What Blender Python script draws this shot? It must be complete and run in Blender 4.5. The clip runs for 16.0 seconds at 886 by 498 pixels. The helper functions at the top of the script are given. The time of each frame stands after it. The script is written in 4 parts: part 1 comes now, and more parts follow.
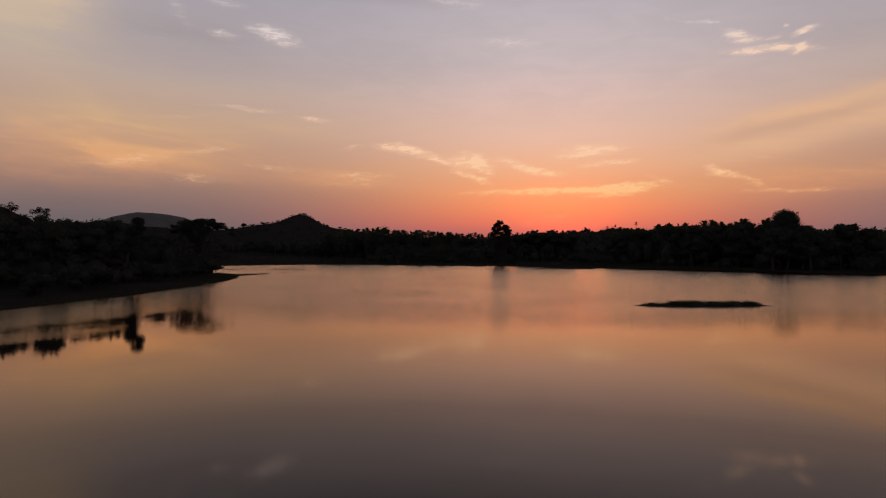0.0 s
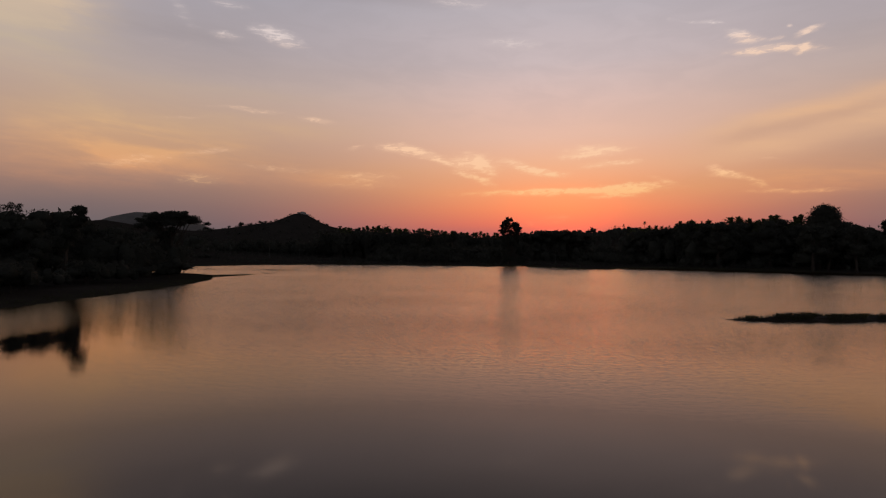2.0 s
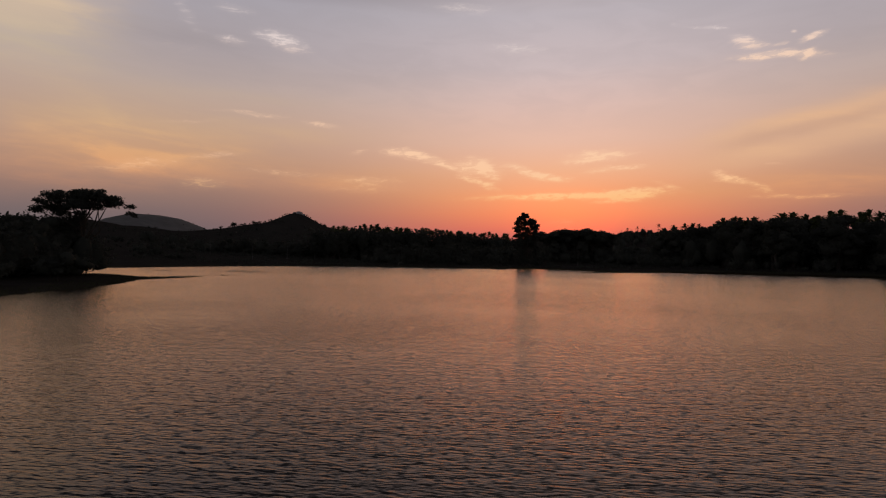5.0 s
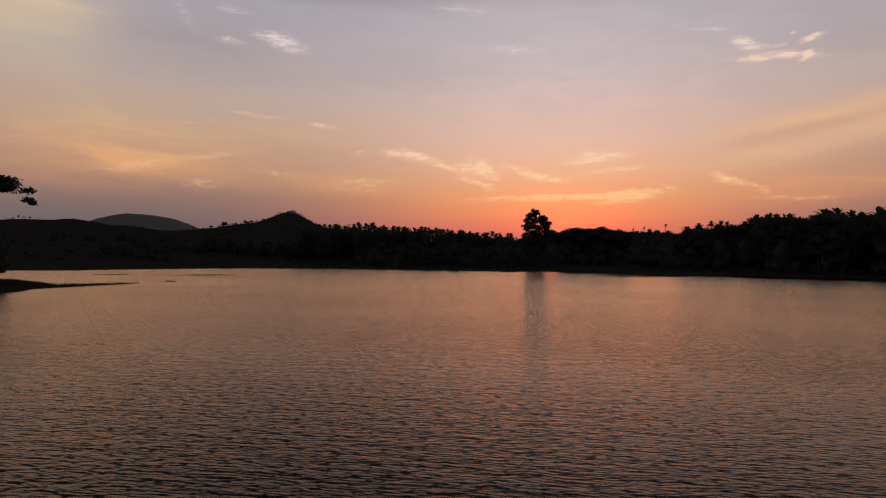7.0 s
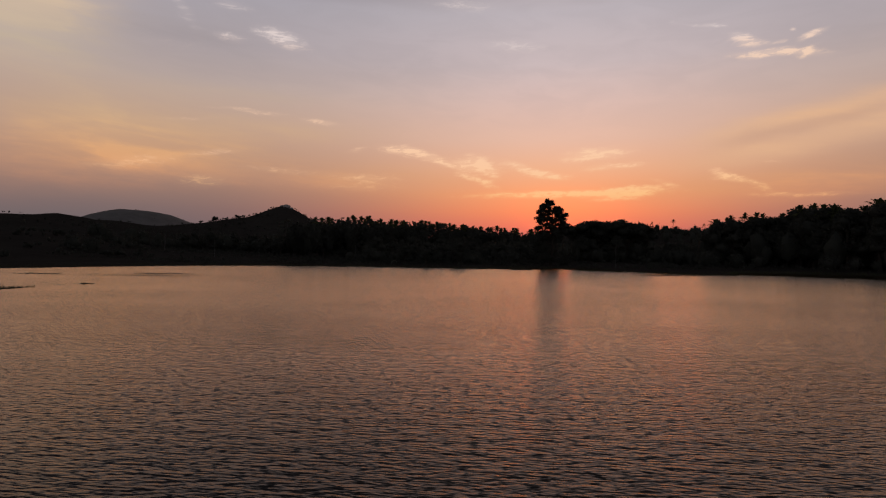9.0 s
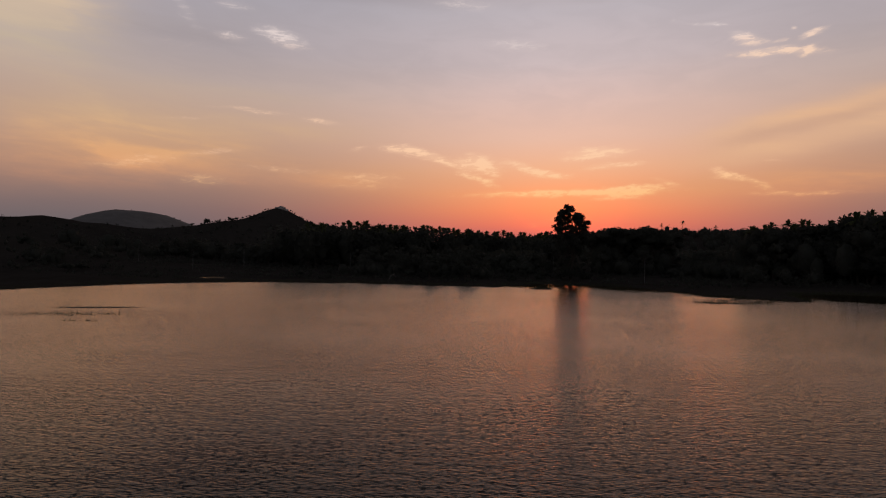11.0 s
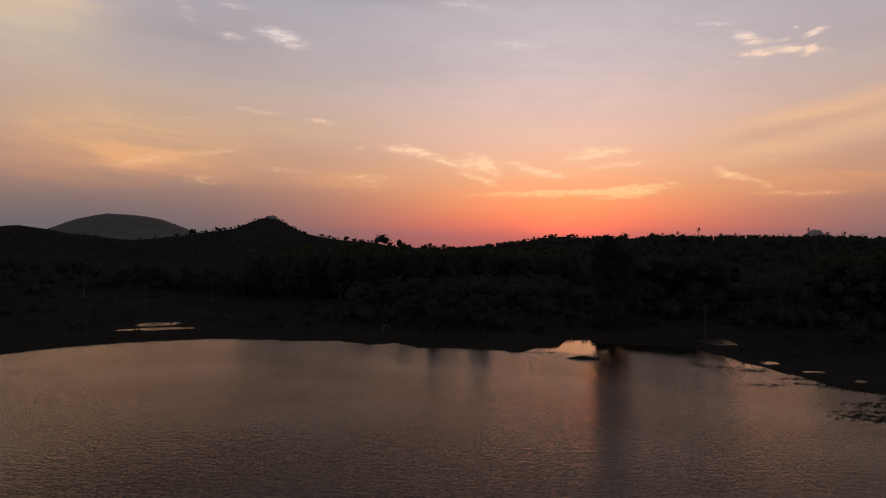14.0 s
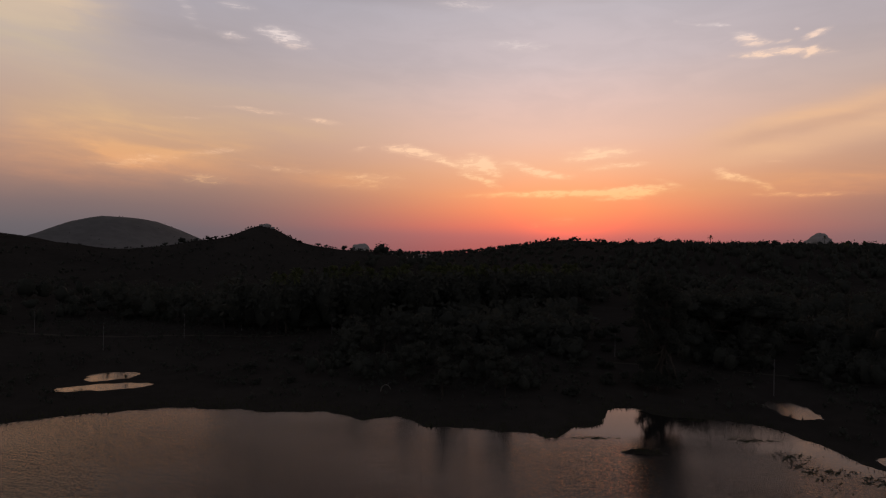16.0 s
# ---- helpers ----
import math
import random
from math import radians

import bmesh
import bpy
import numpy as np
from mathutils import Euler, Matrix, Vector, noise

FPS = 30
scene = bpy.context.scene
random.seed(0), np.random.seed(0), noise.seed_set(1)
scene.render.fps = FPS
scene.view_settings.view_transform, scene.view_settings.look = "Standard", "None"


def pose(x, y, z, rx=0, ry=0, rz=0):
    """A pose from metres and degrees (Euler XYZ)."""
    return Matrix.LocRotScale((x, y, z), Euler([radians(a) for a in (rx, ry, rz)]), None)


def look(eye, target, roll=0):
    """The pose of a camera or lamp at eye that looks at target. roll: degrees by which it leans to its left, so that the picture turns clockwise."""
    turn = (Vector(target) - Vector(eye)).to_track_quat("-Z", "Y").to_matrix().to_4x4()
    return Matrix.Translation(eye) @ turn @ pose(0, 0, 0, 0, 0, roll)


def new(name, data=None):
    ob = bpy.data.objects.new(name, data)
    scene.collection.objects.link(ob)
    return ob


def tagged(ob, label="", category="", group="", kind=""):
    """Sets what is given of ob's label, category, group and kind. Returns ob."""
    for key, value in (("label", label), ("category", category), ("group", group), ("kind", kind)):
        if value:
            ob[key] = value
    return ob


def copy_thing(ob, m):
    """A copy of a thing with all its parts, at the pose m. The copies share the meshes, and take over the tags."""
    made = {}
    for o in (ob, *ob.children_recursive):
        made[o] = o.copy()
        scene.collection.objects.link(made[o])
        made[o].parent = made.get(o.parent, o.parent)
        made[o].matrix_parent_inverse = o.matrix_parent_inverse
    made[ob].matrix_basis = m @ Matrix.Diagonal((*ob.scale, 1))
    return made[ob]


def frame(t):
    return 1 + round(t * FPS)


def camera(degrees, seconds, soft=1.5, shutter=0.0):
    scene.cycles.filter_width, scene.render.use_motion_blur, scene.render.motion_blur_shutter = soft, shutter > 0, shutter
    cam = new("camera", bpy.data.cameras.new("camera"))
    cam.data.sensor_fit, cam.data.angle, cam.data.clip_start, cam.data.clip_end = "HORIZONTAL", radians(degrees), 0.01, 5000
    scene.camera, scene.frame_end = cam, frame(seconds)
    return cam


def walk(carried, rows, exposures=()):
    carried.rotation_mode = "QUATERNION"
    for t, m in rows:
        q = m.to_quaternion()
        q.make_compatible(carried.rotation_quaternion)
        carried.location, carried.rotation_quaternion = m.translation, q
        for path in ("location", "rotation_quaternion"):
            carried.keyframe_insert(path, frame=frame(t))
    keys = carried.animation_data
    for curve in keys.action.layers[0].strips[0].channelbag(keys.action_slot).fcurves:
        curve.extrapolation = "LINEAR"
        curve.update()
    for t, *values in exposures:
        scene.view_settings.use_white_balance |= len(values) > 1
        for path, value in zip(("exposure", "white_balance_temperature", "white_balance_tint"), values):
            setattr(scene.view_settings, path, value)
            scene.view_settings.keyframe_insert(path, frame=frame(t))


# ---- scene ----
cam = camera(75.5, 16.0, soft=1.2)
PATH = [
    (0, (4.249, 0.942, 5.992), (4.183, 100.941, 6.518), 0.34),
    (0.5, (3.961, 5.230, 5.970), (3.805, 105.228, 6.509), 0.34),
    (1, (3.694, 9.756, 5.849), (3.432, 109.754, 6.415), 0.35),
    (1.5, (3.447, 14.509, 5.633), (3.068, 114.507, 6.231), 0.35),
    (2, (3.215, 19.462, 5.341), (2.694, 119.458, 5.985), 0.36),
    (2.5, (2.992, 24.582, 5.007), (2.336, 124.577, 5.711), 0.38),
    (3, (2.778, 29.836, 4.669), (2.010, 129.829, 5.463), 0.42),
    (3.5, (2.576, 35.188, 4.376), (1.715, 135.180, 5.288), 0.46),
    (4, (2.389, 40.609, 4.083), (1.432, 140.598, 5.154), 0.50),
    (4.5, (2.215, 46.075, 3.916), (1.167, 146.062, 5.162), 0.55),
    (5, (2.047, 51.571, 3.866), (0.927, 151.555, 5.275), 0.58),
    (5.5, (1.873, 57.084, 3.890), (0.719, 157.066, 5.428), 0.60),
    (6, (1.681, 62.604, 3.934), (0.538, 162.585, 5.549), 0.61),
    (6.5, (1.461, 68.122, 3.945), (0.372, 168.103, 5.574), 0.61),
    (7, (1.205, 73.626, 3.897), (0.192, 173.608, 5.470), 0.60),
    (7.5, (0.915, 79.102, 3.801), (-0.050, 179.087, 5.252), 0.59),
    (8, (0.589, 84.524, 3.678), (-0.348, 184.511, 4.972), 0.58),
    (8.5, (0.233, 89.875, 3.587), (-0.683, 189.864, 4.730), 0.60),
    (9, (-0.145, 95.151, 3.647), (-1.031, 195.142, 4.657), 0.63),
    (9.5, (-0.531, 100.369, 4.159), (-1.402, 200.361, 5.074), 0.65),
    (10, (-0.910, 105.552, 4.985), (-1.795, 205.544, 5.850), 0.65),
    (10.5, (-1.271, 110.734, 6.099), (-2.203, 210.726, 6.949), 0.63),
    (11, (-1.602, 115.942, 7.436), (-2.612, 215.934, 8.293), 0.60),
    (11.5, (-1.899, 121.199, 8.914), (-3.005, 221.189, 9.786), 0.57),
    (12, (-2.162, 126.507, 10.319), (-3.361, 226.496, 11.201), 0.53),
    (12.5, (-2.399, 131.846, 11.767), (-3.661, 231.834, 12.647), 0.52),
    (13, (-2.629, 137.188, 13.272), (-3.919, 237.176, 14.153), 0.52),
    (13.5, (-2.880, 142.503, 14.925), (-4.180, 242.490, 15.796), 0.53),
    (14, (-3.187, 147.775, 16.720), (-4.498, 247.763, 17.576), 0.55),
    (14.5, (-3.584, 153.042, 18.623), (-4.921, 253.029, 19.476), 0.58),
    (15, (-4.104, 158.374, 20.557), (-5.439, 258.361, 21.411), 0.63),
    (15.5, (-4.770, 163.833, 22.426), (-6.091, 263.821, 23.297), 0.69),
    (16, (-5.595, 169.449, 24.189), (-6.911, 269.436, 25.086), 0.76),
]
walk(cam, [(t, look(eye, target, roll)) for t, eye, target, roll in PATH], [(0, 0.0), (10, 0.0), (13, 0.1), (16, 0.12)])


# ---- colour helpers ----
def lin(r, g, b):
    """A colour in 0 to 255 as seen, turned into linear light."""
    return tuple(((c / 255) / 12.92 if c < 10.3 else ((c / 255 + 0.055) / 1.055) ** 2.4) for c in (r, g, b)) + (1.0,)


class Graph:
    """Short hand for building node trees."""

    def __init__(self, tree):
        self.tree = tree
        tree.nodes.clear()

    def node(self, kind, **props):
        n = self.tree.nodes.new(kind)
        for socket, value in props.items():
            n.inputs[socket.replace("_", " ")].default_value = value
        return n

    def put(self, value, socket):
        if isinstance(value, bpy.types.NodeSocket):
            self.tree.links.new(value, socket)
        else:
            socket.default_value = value

    def math(self, op, a, b=0.0, c=0.0, clamp=False):
        n = self.tree.nodes.new("ShaderNodeMath")
        n.operation, n.use_clamp = op, clamp
        for socket, value in zip(n.inputs, (a, b, c)):
            self.put(value, socket)
        return n.outputs[0]

    def smooth(self, x, a, b, lo=0.0, hi=1.0):
        n = self.tree.nodes.new("ShaderNodeMapRange")
        n.interpolation_type = "SMOOTHSTEP"
        for socket, value in zip(n.inputs, (x, a, b, lo, hi)):
            self.put(value, socket)
        return n.outputs[0]

    def xyz(self, x, y, z):
        n = self.tree.nodes.new("ShaderNodeCombineXYZ")
        for socket, value in zip(n.inputs, (x, y, z)):
            self.put(value, socket)
        return n.outputs[0]

    def noise(self, vector, scale, detail=3.0, rough=0.5, warp=0.0):
        n = self.tree.nodes.new("ShaderNodeTexNoise")
        self.put(vector, n.inputs["Vector"])
        n.inputs["Scale"].default_value, n.inputs["Detail"].default_value = scale, detail
        n.inputs["Roughness"].default_value, n.inputs["Distortion"].default_value = rough, warp
        return n.outputs["Fac"]

    def ramp(self, x, stops):
        n = self.tree.nodes.new("ShaderNodeValToRGB")
        self.put(x, n.inputs[0])
        e = n.color_ramp.elements
        while len(e) < len(stops):
            e.new(0.5)
        for k, (at, colour) in zip(e, stops):
            k.position, k.color = at, colour
        return n.outputs[0]

    def blend(self, fac, a, b):
        n = self.tree.nodes.new("ShaderNodeMix")
        n.data_type = "RGBA"
        self.put(fac, n.inputs[0])
        self.put(a, n.inputs[6])
        self.put(b, n.inputs[7])
        return n.outputs[2]


# ---- dusk sky: the sun has just gone down behind the far trees ----
SUN_AZIMUTH = 0.195
sky = bpy.data.worlds.new("dusk_sky")
scene.world = sky
sky.use_nodes = True
g = Graph(sky.node_tree)
tex = g.node("ShaderNodeTexCoord")
sep = g.node("ShaderNodeSeparateXYZ")
g.put(tex.outputs["Generated"], sep.inputs[0])
dx, dy, dz = sep.outputs
azimuth = g.math("ARCTAN2", dx, dy)
flat = g.math("SQRT", g.math("ADD", g.math("MULTIPLY", dx, dx), g.math("MULTIPLY", dy, dy)))
rise = g.math("DIVIDE", dz, g.math("MAXIMUM", flat, 0.001))
rise = g.math("MAXIMUM", g.math("MINIMUM", rise, 1.5), 0.0)

near_sun = g.ramp(g.math("MULTIPLY", rise, 0.6667), [
    (0.0, lin(176, 88, 84)), (0.022, lin(196, 106, 98)), (0.033, lin(229, 119, 94)), (0.050, lin(244, 142, 97)), (0.070, lin(248, 162, 110)),
    (0.10, lin(242, 179, 140)), (0.133, lin(232, 187, 165)), (0.18, lin(219, 188, 179)), (0.22, lin(204, 186, 186)), (0.28, lin(189, 179, 184)),
    (0.40, lin(150, 136, 134)), (0.70, lin(48, 48, 55))])
off_sun = g.ramp(g.math("MULTIPLY", rise, 0.6667), [
    (0.0, lin(94, 91, 97)), (0.024, lin(105, 98, 102)), (0.047, lin(123, 106, 105)), (0.067, lin(142, 117, 109)), (0.10, lin(171, 137, 120)),
    (0.14, lin(187, 156, 137)), (0.185, lin(182, 164, 157)), (0.23, lin(171, 161, 165)), (0.285, lin(164, 159, 167)), (0.315, lin(118, 115, 123)), (0.40, lin(60, 60, 70)), (0.70, lin(42, 43, 52))])
away = g.math("DIVIDE", g.math("SUBTRACT", azimuth, SUN_AZIMUTH), 0.365)
glow = g.math("EXPONENT", g.math("MULTIPLY", g.math("MULTIPLY", away, away), -1.0))
base = g.blend(glow, off_sun, near_sun)

# the hot band above the place where the sun went down
def bump(x, at, half):
    u = g.math("DIVIDE", g.math("SUBTRACT", x, at), half)
    return g.math("EXPONENT", g.math("MULTIPLY", g.math("MULTIPLY", u, u), -1.0))


ember = g.math("MULTIPLY", bump(azimuth, SUN_AZIMUTH + 0.02, 0.17), g.math("MULTIPLY", g.smooth(rise, 0.02, 0.055), g.smooth(rise, 0.16, 0.08)))
core = g.math("MULTIPLY", bump(azimuth, SUN_AZIMUTH + 0.01, 0.07), g.math("MULTIPLY", g.smooth(rise, 0.015, 0.045), g.smooth(rise, 0.13, 0.06)))
ember = g.math("ADD", g.math("MULTIPLY", ember, 0.6), g.math("MULTIPLY", core, 1.6))
hot = g.node("ShaderNodeMix")
hot.clamp_factor = False
hot.data_type, hot.blend_type = "RGBA", "ADD"
g.put(ember, hot.inputs[0])
g.put(base, hot.inputs[6])
hot.inputs[7].default_value = (0.20, 0.015, 0.0, 1)
base = hot.outputs[2]

# uneven drift of the cloud edges
drift_x = g.noise(g.xyz(g.math("MULTIPLY", azimuth, 16.0), g.math("MULTIPLY", rise, 42.0), 8.1), 1.0, 4.0, 0.55)
drift_y = g.noise(g.xyz(g.math("MULTIPLY", azimuth, 16.0), g.math("MULTIPLY", rise, 42.0), 4.6), 1.0, 4.0, 0.55)
cloud_x = g.math("ADD", azimuth, g.math("MULTIPLY_ADD", drift_x, 0.05, -0.025))
cloud_y = g.math("ADD", rise, g.math("MULTIPLY_ADD", drift_y, 0.016, -0.008))


def ellipses(rows, x, y):
    """The sum of soft leaning ellipses: azimuth, rise, half width, half height, slant, strength."""
    total = 0.0
    for a, r, ha, hr, slant, strength in rows:
        p = g.math("SUBTRACT", x, a)
        q = g.math("SUBTRACT", g.math("SUBTRACT", y, r), g.math("MULTIPLY", p, slant))
        p, q = g.math("DIVIDE", p, ha), g.math("DIVIDE", q, hr)
        far = g.math("ADD", g.math("MULTIPLY", p, p), g.math("MULTIPLY", q, q))
        total = g.math("MULTIPLY_ADD", g.math("EXPONENT", g.math("MULTIPLY", far, -1.0)), strength, total)
    return total


# broad veils of cirrus, tilted streaks
VEILS = [
    (-0.67, 0.340, 0.11, 0.060, 0.0, 2.1), (-0.55, 0.180, 0.13, 0.048, 0.0, 1.0), (-0.46, 0.150, 0.14, 0.030, 0.05, 0.75), (-0.66, 0.135, 0.10, 0.035, 0.0, 0.25),
    (-0.33, 0.205, 0.16, 0.022, 0.05, 0.38), (-0.17, 0.128, 0.17, 0.020, 0.0, 0.55), (-0.42, 0.255, 0.20, 0.018, 0.02, 0.3), (0.42, 0.108, 0.16, 0.018, 0.0, 0.5), (0.60, 0.118, 0.18, 0.022, 0.0, 0.6),
]
tilt = g.math("ADD", rise, g.math("MULTIPLY", azimuth, 0.06))
veil = g.noise(g.xyz(g.math("MULTIPLY", azimuth, 4.2), g.math("MULTIPLY", tilt, 26.0), 3.7), 1.0, 6.0, 0.58, 0.4)
veil = g.smooth(veil, 0.34, 0.70)
mottle = g.noise(g.xyz(g.math("MULTIPLY", azimuth, 9.0), g.math("MULTIPLY", tilt, 30.0), 14.2), 1.0, 6.0, 0.55, 0.6)
mottle = g.smooth(mottle, 0.36, 0.66)
broad = g.math("MULTIPLY", g.math("MULTIPLY", ellipses(VEILS, cloud_x, cloud_y), g.math("MULTIPLY_ADD", mottle, 0.5, 0.72)), g.math("MULTIPLY_ADD", veil, 0.6, 0.55), clamp=True)
base = g.blend(broad, base, g.ramp(g.math("MULTIPLY", rise, 0.6667), [
    (0.0, lin(190, 112, 88)), (0.065, lin(222, 152, 108)), (0.10, lin(220, 165, 120)), (0.14, lin(211, 174, 136)), (0.20, lin(196, 177, 156)), (0.25, lin(216, 190, 163)), (0.28, lin(219, 193, 165)), (0.45, lin(110, 104, 108))]))

# the amber bank with a dusky streak along it
lean = g.math("SUBTRACT", g.math("SUBTRACT", cloud_y, 0.182), g.math("MULTIPLY", g.math("SUBTRACT", cloud_x, 0.45), 0.16))
band = g.math("ADD", g.math("MULTIPLY", bump(lean, 0.015, 0.015), 0.9), g.math("MULTIPLY", bump(lean, -0.022, 0.022), 0.9))
band = g.math("MULTIPLY", band, g.smooth(azimuth, 0.33, 0.52, 0.0, 0.85))
base = g.blend(g.math("MULTIPLY", band, g.math("MULTIPLY_ADD", veil, 0.4, 0.65), clamp=True), base, lin(230, 182, 142))
dusky = g.math("MULTIPLY", bump(lean, -0.001, 0.011), g.math("MULTIPLY", g.smooth(azimuth, 0.40, 0.50, 0.0, 0.45), g.smooth(azimuth, 0.70, 0.60)))
base = g.blend(dusky, base, lin(196, 154, 130))
GREYS = [(-0.71, 0.165, 0.07, 0.070, 0.0, 0.6), (-0.45, 0.345, 0.13, 0.040, 0.05, 0.75), (-0.30, 0.300, 0.16, 0.020, 0.0, 0.35), (-0.10, 0.330, 0.14, 0.030, 0.0, 0.20), (0.62, 0.330, 0.12, 0.060, 0.0, 0.25), (0.72, 0.060, 0.16, 0.030, 0.0, 0.30)]
grey = g.math("MULTIPLY", ellipses(GREYS, cloud_x, cloud_y), g.math("MULTIPLY_ADD", veil, 0.5, 0.5))
grey = g.math("ADD", grey, g.math("MULTIPLY", g.math("MULTIPLY", mottle, g.smooth(rise, 0.16, 0.30)), 0.14), clamp=True)
base = g.blend(grey, base, g.ramp(g.math("MULTIPLY", rise, 0.6667), [
    (0.0, lin(140, 110, 106)), (0.08, lin(165, 130, 116)), (0.15, lin(172, 154, 150)), (0.22, lin(162, 151, 153)), (0.28, lin(158, 150, 154)), (0.45, lin(92, 92, 104))]))

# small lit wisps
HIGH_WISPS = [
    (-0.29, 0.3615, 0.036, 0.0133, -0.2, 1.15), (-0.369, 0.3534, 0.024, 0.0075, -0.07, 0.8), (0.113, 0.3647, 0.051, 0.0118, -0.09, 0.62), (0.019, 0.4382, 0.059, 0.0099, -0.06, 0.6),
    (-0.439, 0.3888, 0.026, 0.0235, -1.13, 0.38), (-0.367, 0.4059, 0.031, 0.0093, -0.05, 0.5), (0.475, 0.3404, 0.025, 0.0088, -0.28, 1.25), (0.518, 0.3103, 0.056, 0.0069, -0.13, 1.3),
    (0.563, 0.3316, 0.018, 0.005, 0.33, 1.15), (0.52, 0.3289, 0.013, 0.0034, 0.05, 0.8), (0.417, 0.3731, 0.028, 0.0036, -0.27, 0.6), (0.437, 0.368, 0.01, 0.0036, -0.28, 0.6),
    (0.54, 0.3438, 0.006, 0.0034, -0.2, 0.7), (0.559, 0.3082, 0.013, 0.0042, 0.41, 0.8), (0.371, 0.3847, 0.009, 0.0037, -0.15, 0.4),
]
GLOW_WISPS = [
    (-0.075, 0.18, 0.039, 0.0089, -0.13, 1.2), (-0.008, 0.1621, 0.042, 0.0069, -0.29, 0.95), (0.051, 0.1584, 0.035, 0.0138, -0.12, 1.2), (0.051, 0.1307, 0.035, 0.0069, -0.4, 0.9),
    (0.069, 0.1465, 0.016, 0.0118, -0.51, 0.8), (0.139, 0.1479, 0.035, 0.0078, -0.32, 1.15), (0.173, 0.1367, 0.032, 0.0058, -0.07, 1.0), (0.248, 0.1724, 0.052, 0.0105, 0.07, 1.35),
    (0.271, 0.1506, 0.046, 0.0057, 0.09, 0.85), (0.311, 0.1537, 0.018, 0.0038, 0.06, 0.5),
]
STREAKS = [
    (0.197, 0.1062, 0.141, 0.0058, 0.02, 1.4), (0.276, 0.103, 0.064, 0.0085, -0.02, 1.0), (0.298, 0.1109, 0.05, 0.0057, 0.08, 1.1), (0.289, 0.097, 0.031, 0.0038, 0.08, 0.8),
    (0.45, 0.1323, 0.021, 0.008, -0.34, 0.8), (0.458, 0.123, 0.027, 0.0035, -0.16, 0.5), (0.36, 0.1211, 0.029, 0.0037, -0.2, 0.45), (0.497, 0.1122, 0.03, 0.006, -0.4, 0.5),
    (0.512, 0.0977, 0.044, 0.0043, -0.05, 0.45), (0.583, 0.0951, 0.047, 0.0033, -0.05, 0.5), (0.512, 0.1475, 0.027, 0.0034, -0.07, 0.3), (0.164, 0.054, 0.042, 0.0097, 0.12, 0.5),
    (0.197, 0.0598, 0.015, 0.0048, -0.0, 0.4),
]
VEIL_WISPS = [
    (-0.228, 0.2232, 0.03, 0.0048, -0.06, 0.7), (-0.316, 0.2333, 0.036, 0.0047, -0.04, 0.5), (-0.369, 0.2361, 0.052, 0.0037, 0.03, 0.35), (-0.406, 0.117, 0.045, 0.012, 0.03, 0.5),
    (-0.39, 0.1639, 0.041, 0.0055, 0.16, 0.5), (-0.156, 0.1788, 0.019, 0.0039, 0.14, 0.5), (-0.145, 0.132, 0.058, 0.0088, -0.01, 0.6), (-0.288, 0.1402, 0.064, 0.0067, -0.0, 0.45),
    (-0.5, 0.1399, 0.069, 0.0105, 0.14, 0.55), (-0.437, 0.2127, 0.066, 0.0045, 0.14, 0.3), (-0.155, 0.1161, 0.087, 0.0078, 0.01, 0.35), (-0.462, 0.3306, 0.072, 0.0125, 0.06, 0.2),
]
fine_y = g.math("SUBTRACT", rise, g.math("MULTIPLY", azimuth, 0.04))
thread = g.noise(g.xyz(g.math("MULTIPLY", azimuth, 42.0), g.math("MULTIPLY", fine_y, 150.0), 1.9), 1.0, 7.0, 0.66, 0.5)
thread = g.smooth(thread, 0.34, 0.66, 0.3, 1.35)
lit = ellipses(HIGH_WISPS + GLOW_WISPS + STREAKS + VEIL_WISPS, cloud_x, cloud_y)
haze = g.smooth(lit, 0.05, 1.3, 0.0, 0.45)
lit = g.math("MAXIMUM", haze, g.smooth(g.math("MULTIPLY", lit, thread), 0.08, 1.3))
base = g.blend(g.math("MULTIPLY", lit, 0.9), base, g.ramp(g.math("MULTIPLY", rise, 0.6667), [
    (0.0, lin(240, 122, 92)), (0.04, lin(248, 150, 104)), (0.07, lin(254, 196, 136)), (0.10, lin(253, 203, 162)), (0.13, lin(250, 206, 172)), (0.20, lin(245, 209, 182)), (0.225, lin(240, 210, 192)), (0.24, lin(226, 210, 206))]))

# the unseen eastern half behind, brightened as fill for the land's near faces
side = g.math("ABSOLUTE", azimuth)
base = g.blend(g.smooth(side, 0.85, 1.9), base, g.ramp(g.math("MULTIPLY", rise, 0.6667), [
    (0.0, lin(138, 132, 138)), (0.2, lin(142, 138, 146)), (0.5, lin(116, 116, 127)), (1.0, lin(72, 73, 84))]))
back = g.node("ShaderNodeBackground")
back.inputs["Strength"].default_value = 1.0
g.put(base, back.inputs[0])
g.put(back.outputs[0], g.node("ShaderNodeOutputWorld").inputs[0])


# ---- materials ----
def surface(name):
    m = bpy.data.materials.new(name)
    m.use_nodes = True
    s = Graph(m.node_tree)
    shade = s.node("ShaderNodeBsdfPrincipled")
    s.put(shade.outputs[0], s.node("ShaderNodeOutputMaterial").inputs[0])
    return m, s, shade


